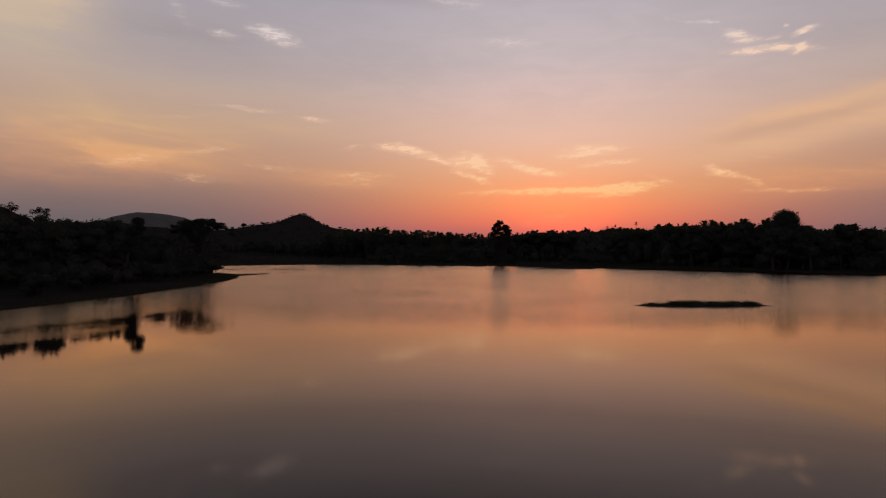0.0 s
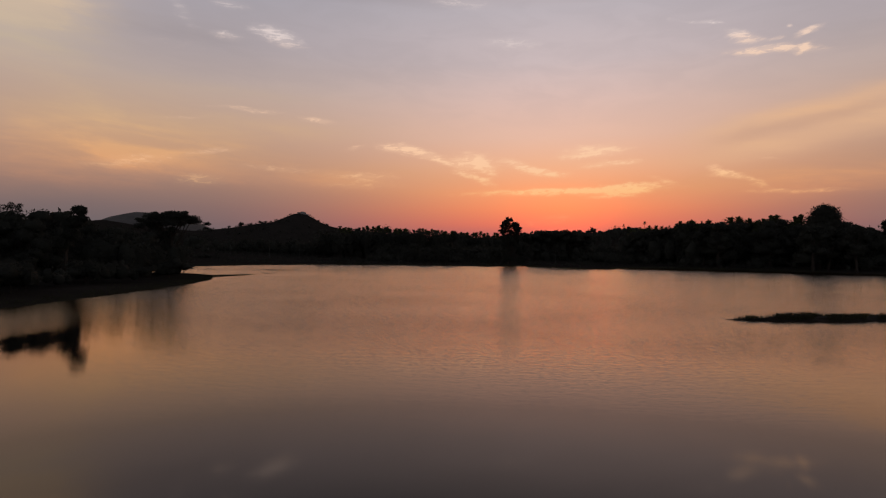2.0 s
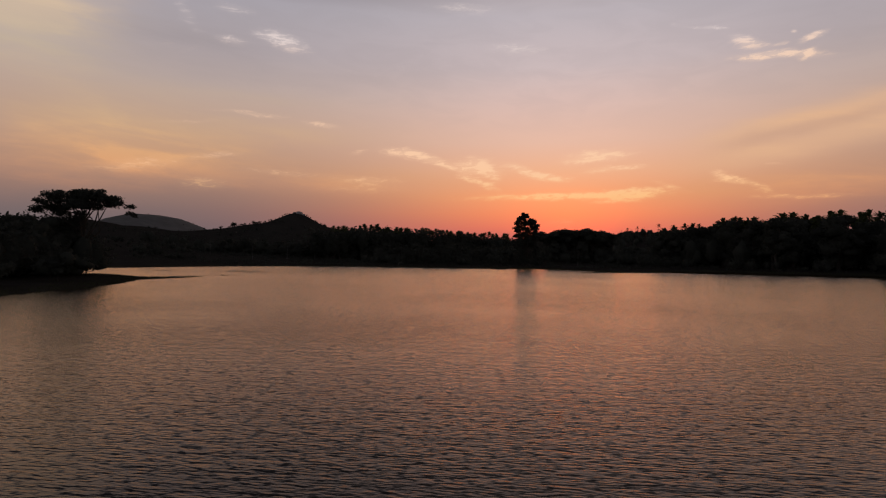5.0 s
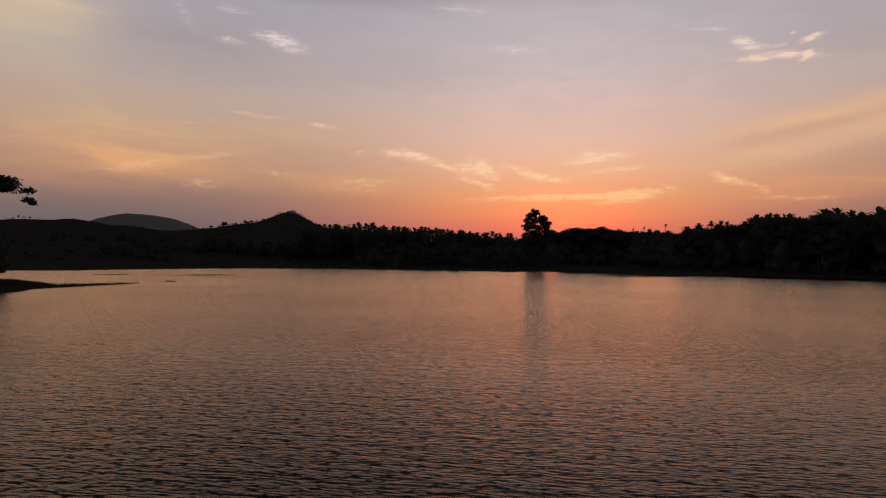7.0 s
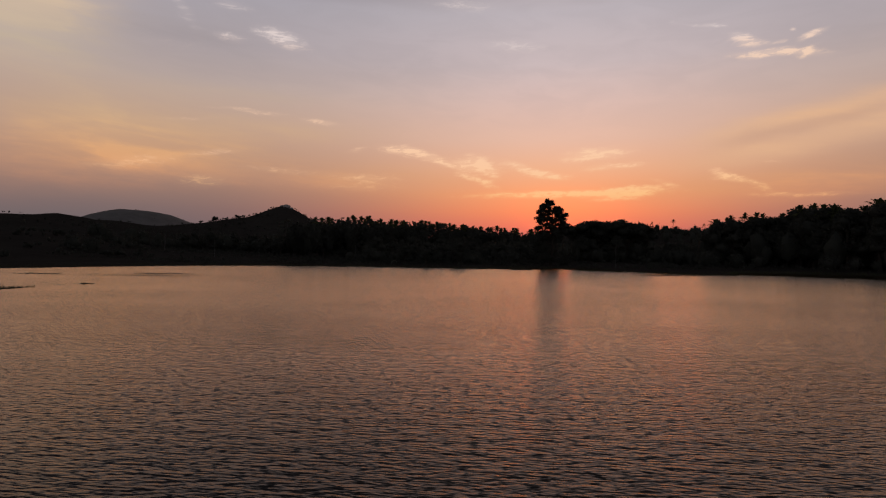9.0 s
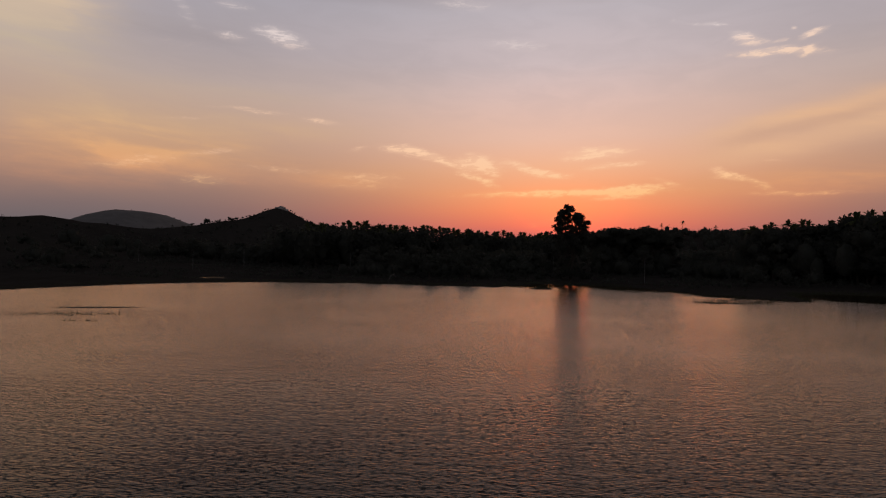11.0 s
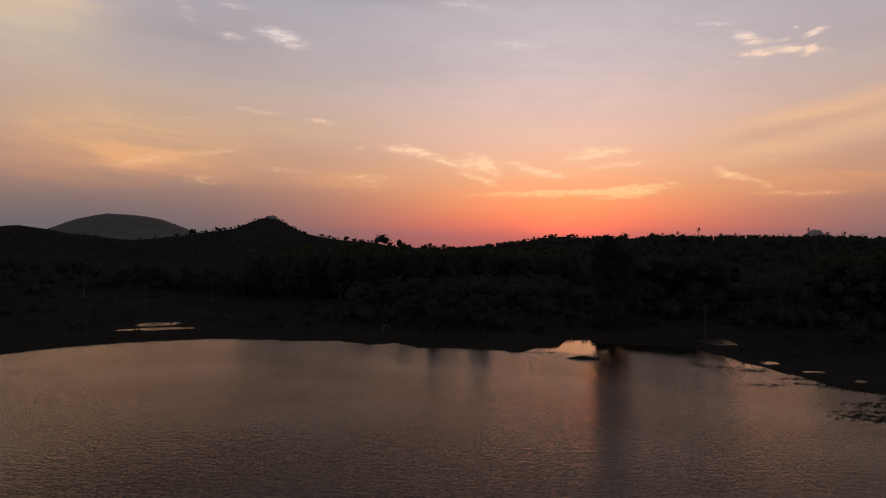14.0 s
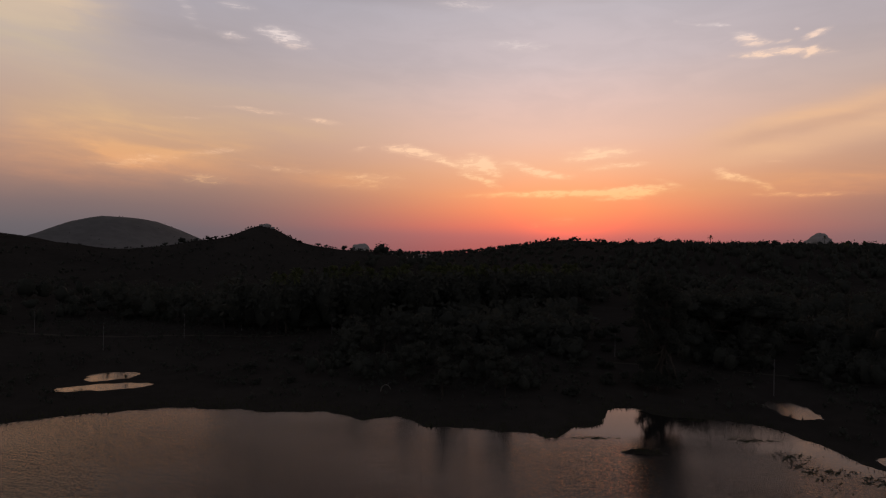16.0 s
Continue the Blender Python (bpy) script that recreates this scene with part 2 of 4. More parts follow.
def rough_matter(name, dark, light, scale, roughness=0.85, bump=0.3, depth=0.1, per="object", through_light=0.0, gloss=0.06):
    """Soil, bark, leaf or rock: two scales of noise between two colours, with relief."""
    m, s, shade = surface(name)
    where = s.node("ShaderNodeTexCoord").outputs["Object"]
    fine, wide = s.noise(where, scale, 6.0, 0.6), s.noise(where, scale * 0.11, 3.0, 0.55)
    if per == "island":
        vary = s.node("ShaderNodeNewGeometry").outputs["Random Per Island"]
    else:
        vary = s.node("ShaderNodeObjectInfo").outputs["Random"]
    mixed = s.math("ADD", s.math("MULTIPLY", fine, 0.45), s.math("ADD", s.math("MULTIPLY", wide, 0.4), s.math("MULTIPLY", vary, 0.25)))
    s.put(s.ramp(mixed, [(0.25, (*dark, 1)), (0.85, (*light, 1))]), shade.inputs["Base Color"])
    shade.inputs["Roughness"].default_value = roughness
    shade.inputs["Specular IOR Level"].default_value = gloss
    if bump:
        b = s.node("ShaderNodeBump")
        b.inputs["Strength"].default_value, b.inputs["Distance"].default_value = bump, depth
        s.put(fine, b.inputs["Height"])
        s.put(b.outputs[0], shade.inputs["Normal"])
    if through_light:
        thin, both = s.node("ShaderNodeBsdfTranslucent"), s.node("ShaderNodeMixShader", Fac=through_light)
        s.put(shade.inputs["Base Color"].links[0].from_socket, thin.inputs["Color"])
        out = shade.outputs[0].links[0].to_socket
        s.put(shade.outputs[0], both.inputs[1])
        s.put(thin.outputs[0], both.inputs[2])
        s.put(both.outputs[0], out)
    return m


LEAF = rough_matter("leaf", (0.041, 0.044, 0.036), (0.057, 0.060, 0.048), 0.7, 0.75, 0.0, per="island", through_light=0.4)
FROND = rough_matter("palm_frond", (0.045, 0.055, 0.024), (0.11, 0.12, 0.05), 0.9, 0.7, 0.0, per="island", through_light=0.4)
BARK = rough_matter("bark", (0.028, 0.024, 0.019), (0.065, 0.055, 0.045), 3.0, 0.9, 0.6, 0.03)
SOIL = rough_matter("scrub_soil", (0.018, 0.0165, 0.014), (0.046, 0.041, 0.035), 0.35, 0.95, 0.6, 0.15, gloss=0.0)
MUD = rough_matter("wet_mud", (0.014, 0.013, 0.010), (0.040, 0.034, 0.024), 0.9, 0.65, 0.5, 0.06)
GRASS = rough_matter("bank_grass", (0.024, 0.029, 0.014), (0.060, 0.062, 0.034), 1.2, 0.8, 0.0, per="island", through_light=0.35)
# distance haze put into the colour: a paler ground for the far hill
HAZED_HILL = rough_matter("hill_scrub", (0.07, 0.067, 0.062), (0.19, 0.182, 0.168), 0.06, 0.95, 0.5, 1.0)
ROCK = rough_matter("granite", (0.18, 0.165, 0.15), (0.36, 0.33, 0.30), 0.08, 0.85, 0.6, 1.0)
EARTH = rough_matter("bare_earth", (0.035, 0.031, 0.026), (0.085, 0.075, 0.062), 0.8, 0.95, 0.4, 0.05, gloss=0.0)
CONCRETE = rough_matter("concrete", (0.09, 0.086, 0.082), (0.16, 0.152, 0.145), 4.0, 0.9, 0.3, 0.01)
WOOD = rough_matter("weathered_wood", (0.10, 0.09, 0.08), (0.20, 0.185, 0.16), 5.0, 0.85, 0.4, 0.01)

# lake water: dark body, gloss tinted warm by view angle, wind ripples whose strength is stored with the sheet
WATER = bpy.data.materials.new("lake_water")
WATER.use_nodes = True
s = Graph(WATER.node_tree)
here = s.node("ShaderNodeSeparateXYZ")
s.put(s.node("ShaderNodeTexCoord").outputs["Object"], here.inputs[0])
wx, wy, _ = here.outputs
wind = s.node("ShaderNodeAttribute")
wind.attribute_name = "ripple"
wind = wind.outputs["Fac"]


def slopes(fx, fy, seed, height, detail):
    """Slopes along x and y of a field of waves 1/fx metres long in x and 1/fy in y."""
    e = 0.015

    def field(ox, oy):
        x, y = s.math("ADD", wx, ox), s.math("ADD", wy, oy)
        y = s.math("ADD", y, s.math("MULTIPLY", x, 0.12))
        return s.noise(s.xyz(s.math("MULTIPLY", x, fx), s.math("MULTIPLY", y, fy), seed), 1.0, detail, 0.5)

    at = field(0.0, 0.0)
    return [s.math("MULTIPLY", s.math("SUBTRACT", field(*o), at), height / e) for o in ((e, 0.0), (0.0, e))]


ripple_x, ripple_y = slopes(3.6, 11.0, 0.0, 0.040, 1.5)
wave_x, wave_y = slopes(1.8, 4.2, 5.0, 0.034, 1.5)
swell_x, swell_y = slopes(0.6, 2.0, 9.0, 0.050, 2.0)
# short-crested wavelets with steep faces towards the open lake
fleck = s.smooth(s.noise(s.xyz(s.math("MULTIPLY", wx, 3.6), s.math("MULTIPLY", s.math("ADD", wy, s.math("MULTIPLY", wx, 0.12)), 5.0), 7.0), 1.0, 2.0, 0.55), 0.50, 0.68, 0.0, 0.135)
gust = s.math("MULTIPLY", wind, s.smooth(s.noise(s.xyz(s.math("MULTIPLY", wx, 0.05), s.math("MULTIPLY", wy, 0.09), 2.0), 1.0, 3.0), 0.3, 0.65, 0.75, 1.15))
lean_x = s.math("MULTIPLY", s.math("ADD", ripple_x, wave_x), s.math("MULTIPLY", gust, 0.4))
lean_y = s.math("ADD", s.math("ADD", ripple_y, wave_y), swell_y)
lean_y = s.math("ADD", s.math("MULTIPLY", lean_y, 0.55), s.math("MULTIPLY", s.math("MAXIMUM", lean_y, 0.0), 0.25))
lean_y = s.math("MULTIPLY", s.math("ADD", s.math("ADD", lean_y, fleck), 0.004), gust)
lean_y = s.math("MULTIPLY", lean_y, s.smooth(wy, 150.0, 205.0, 1.0, 1.3))
upright = s.node("ShaderNodeVectorMath")
upright.operation = "NORMALIZE"
s.put(s.xyz(s.math("MULTIPLY", lean_x, -1.0), s.math("MULTIPLY", lean_y, -1.0), 1.0), upright.inputs[0])
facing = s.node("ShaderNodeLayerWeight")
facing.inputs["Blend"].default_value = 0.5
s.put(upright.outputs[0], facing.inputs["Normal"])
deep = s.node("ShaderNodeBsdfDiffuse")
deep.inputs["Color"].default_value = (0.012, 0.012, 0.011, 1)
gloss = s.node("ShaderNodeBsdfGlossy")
# dusk glow put into the reflection's colour: warmer towards grazing angles
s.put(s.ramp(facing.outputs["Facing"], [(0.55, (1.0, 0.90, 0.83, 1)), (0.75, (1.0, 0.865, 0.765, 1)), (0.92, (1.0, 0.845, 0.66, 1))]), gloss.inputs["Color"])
gloss.distribution = "BECKMANN"
s.put(s.smooth(wind, 0.0, 1.0, 0.05, 0.23), gloss.inputs["Roughness"])
# the wind blows down the lake, so the ripples lean more along it than across
gloss.inputs["Anisotropy"].default_value = 0.12
s.put(s.xyz(1.0, 0.0, 0.0), gloss.inputs["Tangent"])
s.put(upright.outputs[0], gloss.inputs["Normal"])
both = s.node("ShaderNodeMixShader")
white = lambda v: (v, v, v, 1)
# reflectance set by hand, steeper over the view angle than real water
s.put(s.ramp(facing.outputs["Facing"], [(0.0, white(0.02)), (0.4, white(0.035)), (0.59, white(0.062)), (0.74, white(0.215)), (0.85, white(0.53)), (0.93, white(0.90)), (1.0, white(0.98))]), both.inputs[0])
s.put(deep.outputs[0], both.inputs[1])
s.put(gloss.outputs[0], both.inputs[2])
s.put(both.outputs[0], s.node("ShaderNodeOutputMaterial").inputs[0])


# ---- mesh helpers ----


def quads_mesh(name, verts, faces, material, smooth=False):
    verts, faces = np.asarray(verts, np.float32), np.asarray(faces, np.int32)
    me = bpy.data.meshes.new(name)
    me.vertices.add(len(verts))
    me.vertices.foreach_set("co", verts.ravel())
    me.loops.add(4 * len(faces))
    me.loops.foreach_set("vertex_index", faces.ravel())
    me.polygons.add(len(faces))
    me.polygons.foreach_set("loop_start", np.arange(0, 4 * len(faces), 4, dtype=np.int32))
    me.update(calc_edges=True)
    if smooth:
        me.polygons.foreach_set("use_smooth", np.ones(len(faces), bool))
    me.materials.append(material)
    return me


def part(name, mesh, parent, label=""):
    ob = new(name, mesh)
    ob.parent = parent
    return tagged(ob, label)


def thing(name, place, label, category, group="", turn=0.0, size=1.0):
    ob = new(name)
    ob.empty_display_size = 0.3
    ob.matrix_basis = pose(*place, 0, 0, turn) @ Matrix.Diagonal((size, size, size, 1))
    return tagged(ob, label, category, group)


def tube(path, radii, sides=7):
    """A bent, tapered round bar as verts and quads."""
    path, verts, faces = np.asarray(path, float), [], []
    for i, (p, r) in enumerate(zip(path, radii)):
        ahead = path[min(i + 1, len(path) - 1)] - path[max(i - 1, 0)]
        ahead /= np.linalg.norm(ahead) + 1e-9
        one = np.cross(ahead, (0.13, 0.99, 0.07))
        one /= np.linalg.norm(one) + 1e-9
        two = np.cross(ahead, one)
        for k in range(sides):
            a = 2 * math.pi * k / sides
            verts.append(p + r * (math.cos(a) * one + math.sin(a) * two))
    for i in range(len(path) - 1):
        for k in range(sides):
            j = (k + 1) % sides
            faces.append((i * sides + k, i * sides + j, (i + 1) * sides + j, (i + 1) * sides + k))
    return np.array(verts), np.array(faces)


def merge(pieces):
    verts, faces, n = [], [], 0
    for v, f in pieces:
        verts.append(v)
        faces.append(np.asarray(f) + n)
        n += len(v)
    return np.concatenate(verts), np.concatenate(faces)


def leaves(centres, sizes, rnd, flat=0.0, slim=0.5):
    """Small pointed leaf sprays, each a diamond, turned at random."""
    n = len(centres)
    a = rnd.normal(size=(n, 3))
    a[:, 2] *= 1 - flat
    a /= np.linalg.norm(a, axis=1)[:, None]
    b = np.cross(a, rnd.normal(size=(n, 3)))
    b /= np.linalg.norm(b, axis=1)[:, None] + 1e-9
    s = np.asarray(sizes)[:, None]
    verts = np.stack([centres + a * s, centres + b * s * slim, centres - a * s, centres - b * s * slim], 1).reshape(-1, 3)
    return verts, np.arange(4 * n).reshape(-1, 4)


def in_clumps(clumps, count, rnd, shell=0.45):
    """Points spread through ellipsoid clumps (x, y, z, rx, ry, rz), denser near their skin."""
    clumps = np.asarray(clumps, float)
    weight = (clumps[:, 3] * clumps[:, 4] + clumps[:, 3] * clumps[:, 5]) ** 0.9
    pick = rnd.choice(len(clumps), count, p=weight / weight.sum())
    way = rnd.normal(size=(count, 3))
    way /= np.linalg.norm(way, axis=1)[:, None]
    way[:, 2] = np.where(way[:, 2] < -0.5, -way[:, 2], way[:, 2])
    deep = rnd.uniform(shell, 1.0, count) ** 0.7 * rnd.uniform(0.85, 1.12, count)
    return clumps[pick, :3] + way * deep[:, None] * clumps[pick, 3:]


def limbs(base, fork, clumps, girth, rnd, share=1.0):
    """A trunk from base to fork with limbs out to the clumps."""
    base, fork = np.array(base, float), np.array(fork, float)
    steps = np.linspace(0, 1, 7)
    sway = np.cumsum(rnd.normal(0, 0.03, (7, 3)), 0) * np.linalg.norm(fork - base)
    trunk = base + (fork - base) * steps[:, None] + sway * steps[:, None]
    pieces = [tube(trunk, girth * (1.25 - 0.75 * steps), 8)]
    for c in clumps:
        if rnd.random() > share:
            continue
        end = np.array(c[:3])
        start = trunk[rnd.integers(4, 7)]
        mid = (start + end) / 2 + rnd.normal(0, 0.07, 3) * np.linalg.norm(end - start) + (0, 0, -0.08 * np.linalg.norm(end - start))
        way = [start, (start + mid) / 2, mid, (mid + end) / 2, end]
        pieces.append(tube(way, girth * np.array([0.42, 0.34, 0.26, 0.18, 0.08]), 5))
        for _ in range(2 if share == 1.0 else 0):
            tip = end + rnd.normal(0, 0.42, 3) * np.array(c[3:])
            pieces.append(tube([mid, (mid + tip) / 2 + rnd.normal(0, 0.15, 3), tip], girth * np.array([0.2, 0.12, 0.04]), 4))
    return merge(pieces)


def dense_core(clump, share, rnd, around=7, up=5):
    """The shaded inside of a clump of foliage, where no light comes through: a lumpy closed form."""
    cx, cy, cz, rx, ry, rz = clump
    a, e = np.meshgrid(np.linspace(0, 2 * math.pi, around), np.linspace(-0.5 * math.pi, 0.5 * math.pi, up))
    r = share * rnd.uniform(0.6, 1.25, a.shape)
    r[:, -1], r[0], r[-1] = r[:, 0], share, share
    verts = np.stack([cx + rx * r * np.cos(e) * np.cos(a), cy + ry * r * np.cos(e) * np.sin(a), cz + rz * r * np.sin(e)], -1).reshape(-1, 3)
    i = (np.arange(up - 1)[:, None] * around + np.arange(around - 1)).ravel()
    return verts, np.stack([i, i + 1, i + around + 1, i + around], 1)


def tree_meshes(kind, height, clumps, count, leaf, seed, girth, fork=0.45, bark=BARK, slim=0.5, share=1.0, shell=0.45, core=0.72):
    rnd = np.random.default_rng(seed)
    wood = limbs((0, 0, -0.4), (rnd.normal(0, 0.03) * height, rnd.normal(0, 0.03) * height, height * fork), clumps, girth, rnd, share)
    sprays = [leaves(in_clumps(clumps, count, rnd, shell), rnd.uniform(0.55, 1.2, count) * leaf, rnd, 0.3, slim)]
    sprays = merge(sprays + [dense_core(c, core, rnd) for c in clumps] if core else sprays)
    return quads_mesh(kind + "_trunk", *wood, bark, True), quads_mesh(kind + "_crown", *sprays, LEAF)


def plant(name, meshes, place, label, category="tree", group="", turn=0.0, size=1.0, parts=("trunk", "crown")):
    ob = thing(name, place, label, category, group, turn, size)
    for n, me in zip(parts, meshes):
        part(n, me, ob)
    return ob


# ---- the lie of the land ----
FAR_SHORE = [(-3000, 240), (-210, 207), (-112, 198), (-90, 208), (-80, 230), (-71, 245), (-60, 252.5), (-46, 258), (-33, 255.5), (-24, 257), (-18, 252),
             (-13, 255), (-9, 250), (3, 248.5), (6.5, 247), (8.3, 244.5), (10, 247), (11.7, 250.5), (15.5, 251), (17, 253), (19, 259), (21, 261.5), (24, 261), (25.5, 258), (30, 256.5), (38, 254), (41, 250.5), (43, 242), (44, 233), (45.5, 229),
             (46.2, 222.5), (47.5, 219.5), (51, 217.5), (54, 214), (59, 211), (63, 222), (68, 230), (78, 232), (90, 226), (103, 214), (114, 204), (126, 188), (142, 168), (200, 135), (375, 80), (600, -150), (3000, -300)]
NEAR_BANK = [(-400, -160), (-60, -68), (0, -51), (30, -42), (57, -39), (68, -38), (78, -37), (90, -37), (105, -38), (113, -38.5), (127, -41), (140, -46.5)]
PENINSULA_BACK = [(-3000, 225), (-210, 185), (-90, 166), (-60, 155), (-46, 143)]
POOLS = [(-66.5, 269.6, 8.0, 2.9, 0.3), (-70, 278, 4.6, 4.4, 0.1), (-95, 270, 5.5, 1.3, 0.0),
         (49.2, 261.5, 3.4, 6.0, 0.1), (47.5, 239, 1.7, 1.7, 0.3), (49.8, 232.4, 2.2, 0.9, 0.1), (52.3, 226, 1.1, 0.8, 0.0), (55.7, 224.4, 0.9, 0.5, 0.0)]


def wobble(x, y, scale, seed):
    """Smooth uneven values between about -1 and 1."""
    x, y = np.asarray(x, float) / scale, np.asarray(y, float) / scale
    return (np.sin(x * 1.7 + seed) * np.cos(y * 1.3 - seed * 0.7) + 0.6 * np.sin(x * 3.1 - y * 2.3 + seed * 1.9) + 0.4 * np.cos(x * 5.3 + y * 4.7 + seed * 2.3)) / 1.6


def step(x, a, b):
    u = np.clip((x - a) / (b - a), 0, 1)
    return u * u * (3 - 2 * u)


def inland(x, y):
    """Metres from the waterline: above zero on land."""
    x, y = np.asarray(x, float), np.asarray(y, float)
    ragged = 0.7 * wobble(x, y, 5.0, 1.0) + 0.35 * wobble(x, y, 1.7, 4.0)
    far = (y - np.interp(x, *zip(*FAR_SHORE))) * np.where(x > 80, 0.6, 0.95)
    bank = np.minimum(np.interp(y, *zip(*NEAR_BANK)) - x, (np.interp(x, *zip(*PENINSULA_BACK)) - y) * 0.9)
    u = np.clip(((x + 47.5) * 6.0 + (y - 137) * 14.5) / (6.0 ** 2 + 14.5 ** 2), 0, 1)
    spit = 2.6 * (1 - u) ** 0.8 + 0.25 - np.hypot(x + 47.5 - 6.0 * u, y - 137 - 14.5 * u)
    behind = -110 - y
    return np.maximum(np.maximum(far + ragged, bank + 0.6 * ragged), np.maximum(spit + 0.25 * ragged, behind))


def hump(x, y, cx, cy, rx, ry, power=2.0):
    return np.exp(-np.hypot((x - cx) / rx, (y - cy) / ry) ** power)


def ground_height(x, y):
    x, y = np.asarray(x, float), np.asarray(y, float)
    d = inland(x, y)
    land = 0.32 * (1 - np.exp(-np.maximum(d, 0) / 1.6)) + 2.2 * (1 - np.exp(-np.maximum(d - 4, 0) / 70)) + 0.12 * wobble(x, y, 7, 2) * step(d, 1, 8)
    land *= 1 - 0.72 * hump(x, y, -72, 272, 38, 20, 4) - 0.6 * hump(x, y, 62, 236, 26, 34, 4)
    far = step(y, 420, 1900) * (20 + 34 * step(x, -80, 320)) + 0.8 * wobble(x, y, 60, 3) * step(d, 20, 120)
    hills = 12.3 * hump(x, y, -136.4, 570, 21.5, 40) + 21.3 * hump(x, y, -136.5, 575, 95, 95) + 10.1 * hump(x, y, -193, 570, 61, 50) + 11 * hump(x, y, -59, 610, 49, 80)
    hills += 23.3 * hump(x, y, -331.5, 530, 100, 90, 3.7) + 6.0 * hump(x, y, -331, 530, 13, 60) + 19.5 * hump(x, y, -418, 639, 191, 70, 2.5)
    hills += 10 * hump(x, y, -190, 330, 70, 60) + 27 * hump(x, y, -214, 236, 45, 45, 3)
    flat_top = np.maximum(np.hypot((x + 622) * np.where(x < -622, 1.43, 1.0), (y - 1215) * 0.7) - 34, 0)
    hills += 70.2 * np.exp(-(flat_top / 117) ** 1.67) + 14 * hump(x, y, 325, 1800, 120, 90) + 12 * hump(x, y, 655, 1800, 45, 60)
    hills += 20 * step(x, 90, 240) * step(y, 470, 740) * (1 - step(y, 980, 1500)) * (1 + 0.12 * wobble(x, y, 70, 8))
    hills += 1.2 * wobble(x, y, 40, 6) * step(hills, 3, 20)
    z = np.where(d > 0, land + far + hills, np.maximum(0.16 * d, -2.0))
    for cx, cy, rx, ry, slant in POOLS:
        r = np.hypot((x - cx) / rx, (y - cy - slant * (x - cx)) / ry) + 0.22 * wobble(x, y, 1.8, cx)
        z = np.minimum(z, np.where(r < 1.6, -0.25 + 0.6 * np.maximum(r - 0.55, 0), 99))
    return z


def spread(lo, hi, fine_lo, fine_hi, fine, growth=1.09):
    """Grid lines that are close between fine_lo and fine_hi and grow outwards."""
    mid = list(np.arange(fine_lo, fine_hi + 0.01, fine))
    gap, out = fine, []
    while mid[-1] < hi:
        gap *= growth
        mid.append(min(mid[-1] + gap, hi))
    gap = fine
    while mid[0] > lo:
        gap *= growth
        mid.insert(0, max(mid[0] - gap, lo))
    return np.array(mid)


def sheet(xs, ys, height):
    gx, gy = np.meshgrid(xs, ys)
    verts = np.stack([gx, gy, height(gx, gy)], -1).reshape(-1, 3)
    n = len(xs)
    i = (np.arange(len(ys) - 1)[:, None] * n + np.arange(n - 1)).ravel()
    return verts, np.stack([i, i + 1, i + 1 + n, i + n], 1)


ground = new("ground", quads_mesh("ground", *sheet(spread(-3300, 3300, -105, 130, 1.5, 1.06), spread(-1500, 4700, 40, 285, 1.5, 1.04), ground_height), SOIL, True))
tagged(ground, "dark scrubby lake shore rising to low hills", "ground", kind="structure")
ground.data.materials.append(HAZED_HILL)
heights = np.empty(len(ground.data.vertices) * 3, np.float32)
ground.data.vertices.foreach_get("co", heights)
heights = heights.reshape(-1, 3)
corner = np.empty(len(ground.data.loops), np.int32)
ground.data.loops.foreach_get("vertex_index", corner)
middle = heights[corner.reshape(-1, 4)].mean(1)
# only the far flat-topped hill takes the haze-pale colour
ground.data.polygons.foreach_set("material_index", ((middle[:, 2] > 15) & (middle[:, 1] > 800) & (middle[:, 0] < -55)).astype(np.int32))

water = new("water", quads_mesh("water", *sheet(spread(-420, 640, -120, 130, 2.5, 1.15), spread(-160, 320, -20, 290, 2.5, 1.15), lambda x, y: 0 * x), WATER, True))
tagged(water, "calm lake water rippled by a light wind", "water", kind="structure")
co = np.empty(len(water.data.vertices) * 3, np.float32)
water.data.vertices.foreach_get("co", co)
x, y = co.reshape(-1, 3)[:, 0], co.reshape(-1, 3)[:, 1]
off = -inland(x, y)
rough = 0.012 + 0.99 * step(y + 3 * wobble(x, y, 14, 3) - 22 * step(-x, 6, 32), 34, 78) * (1 - 0.12 * step(y, 140, 195))
rough *= 0.8 + 0.2 * step(off + 1.5 * wobble(x, y, 9, 5), 0.5, 6.0)
rough *= 1 - 0.92 * hump(x, y, 20, 254, 11, 10.5, 6)
# sheltered water under the marshy bank lies nearly still
rough *= 1 - 0.72 * step(x, 25, 30) * step(y + 0.9 * (x - 30) + 2.0 * wobble(x, y, 5, 2), 240, 250)
rough = np.maximum(rough, 0.6 * step(y + 4 * wobble(x, y, 8, 7), 20, 36) * (1 - step(y, 85, 110)) * (1 - step(off + 3.0 * wobble(x, y, 6, 4), 7, 21)) * (x < 0))
rough = np.where(off < -3, 0.4, rough)
ripple = water.data.attributes.new("ripple", "FLOAT", "POINT")
ripple.data.foreach_set("value", rough.astype(np.float32))


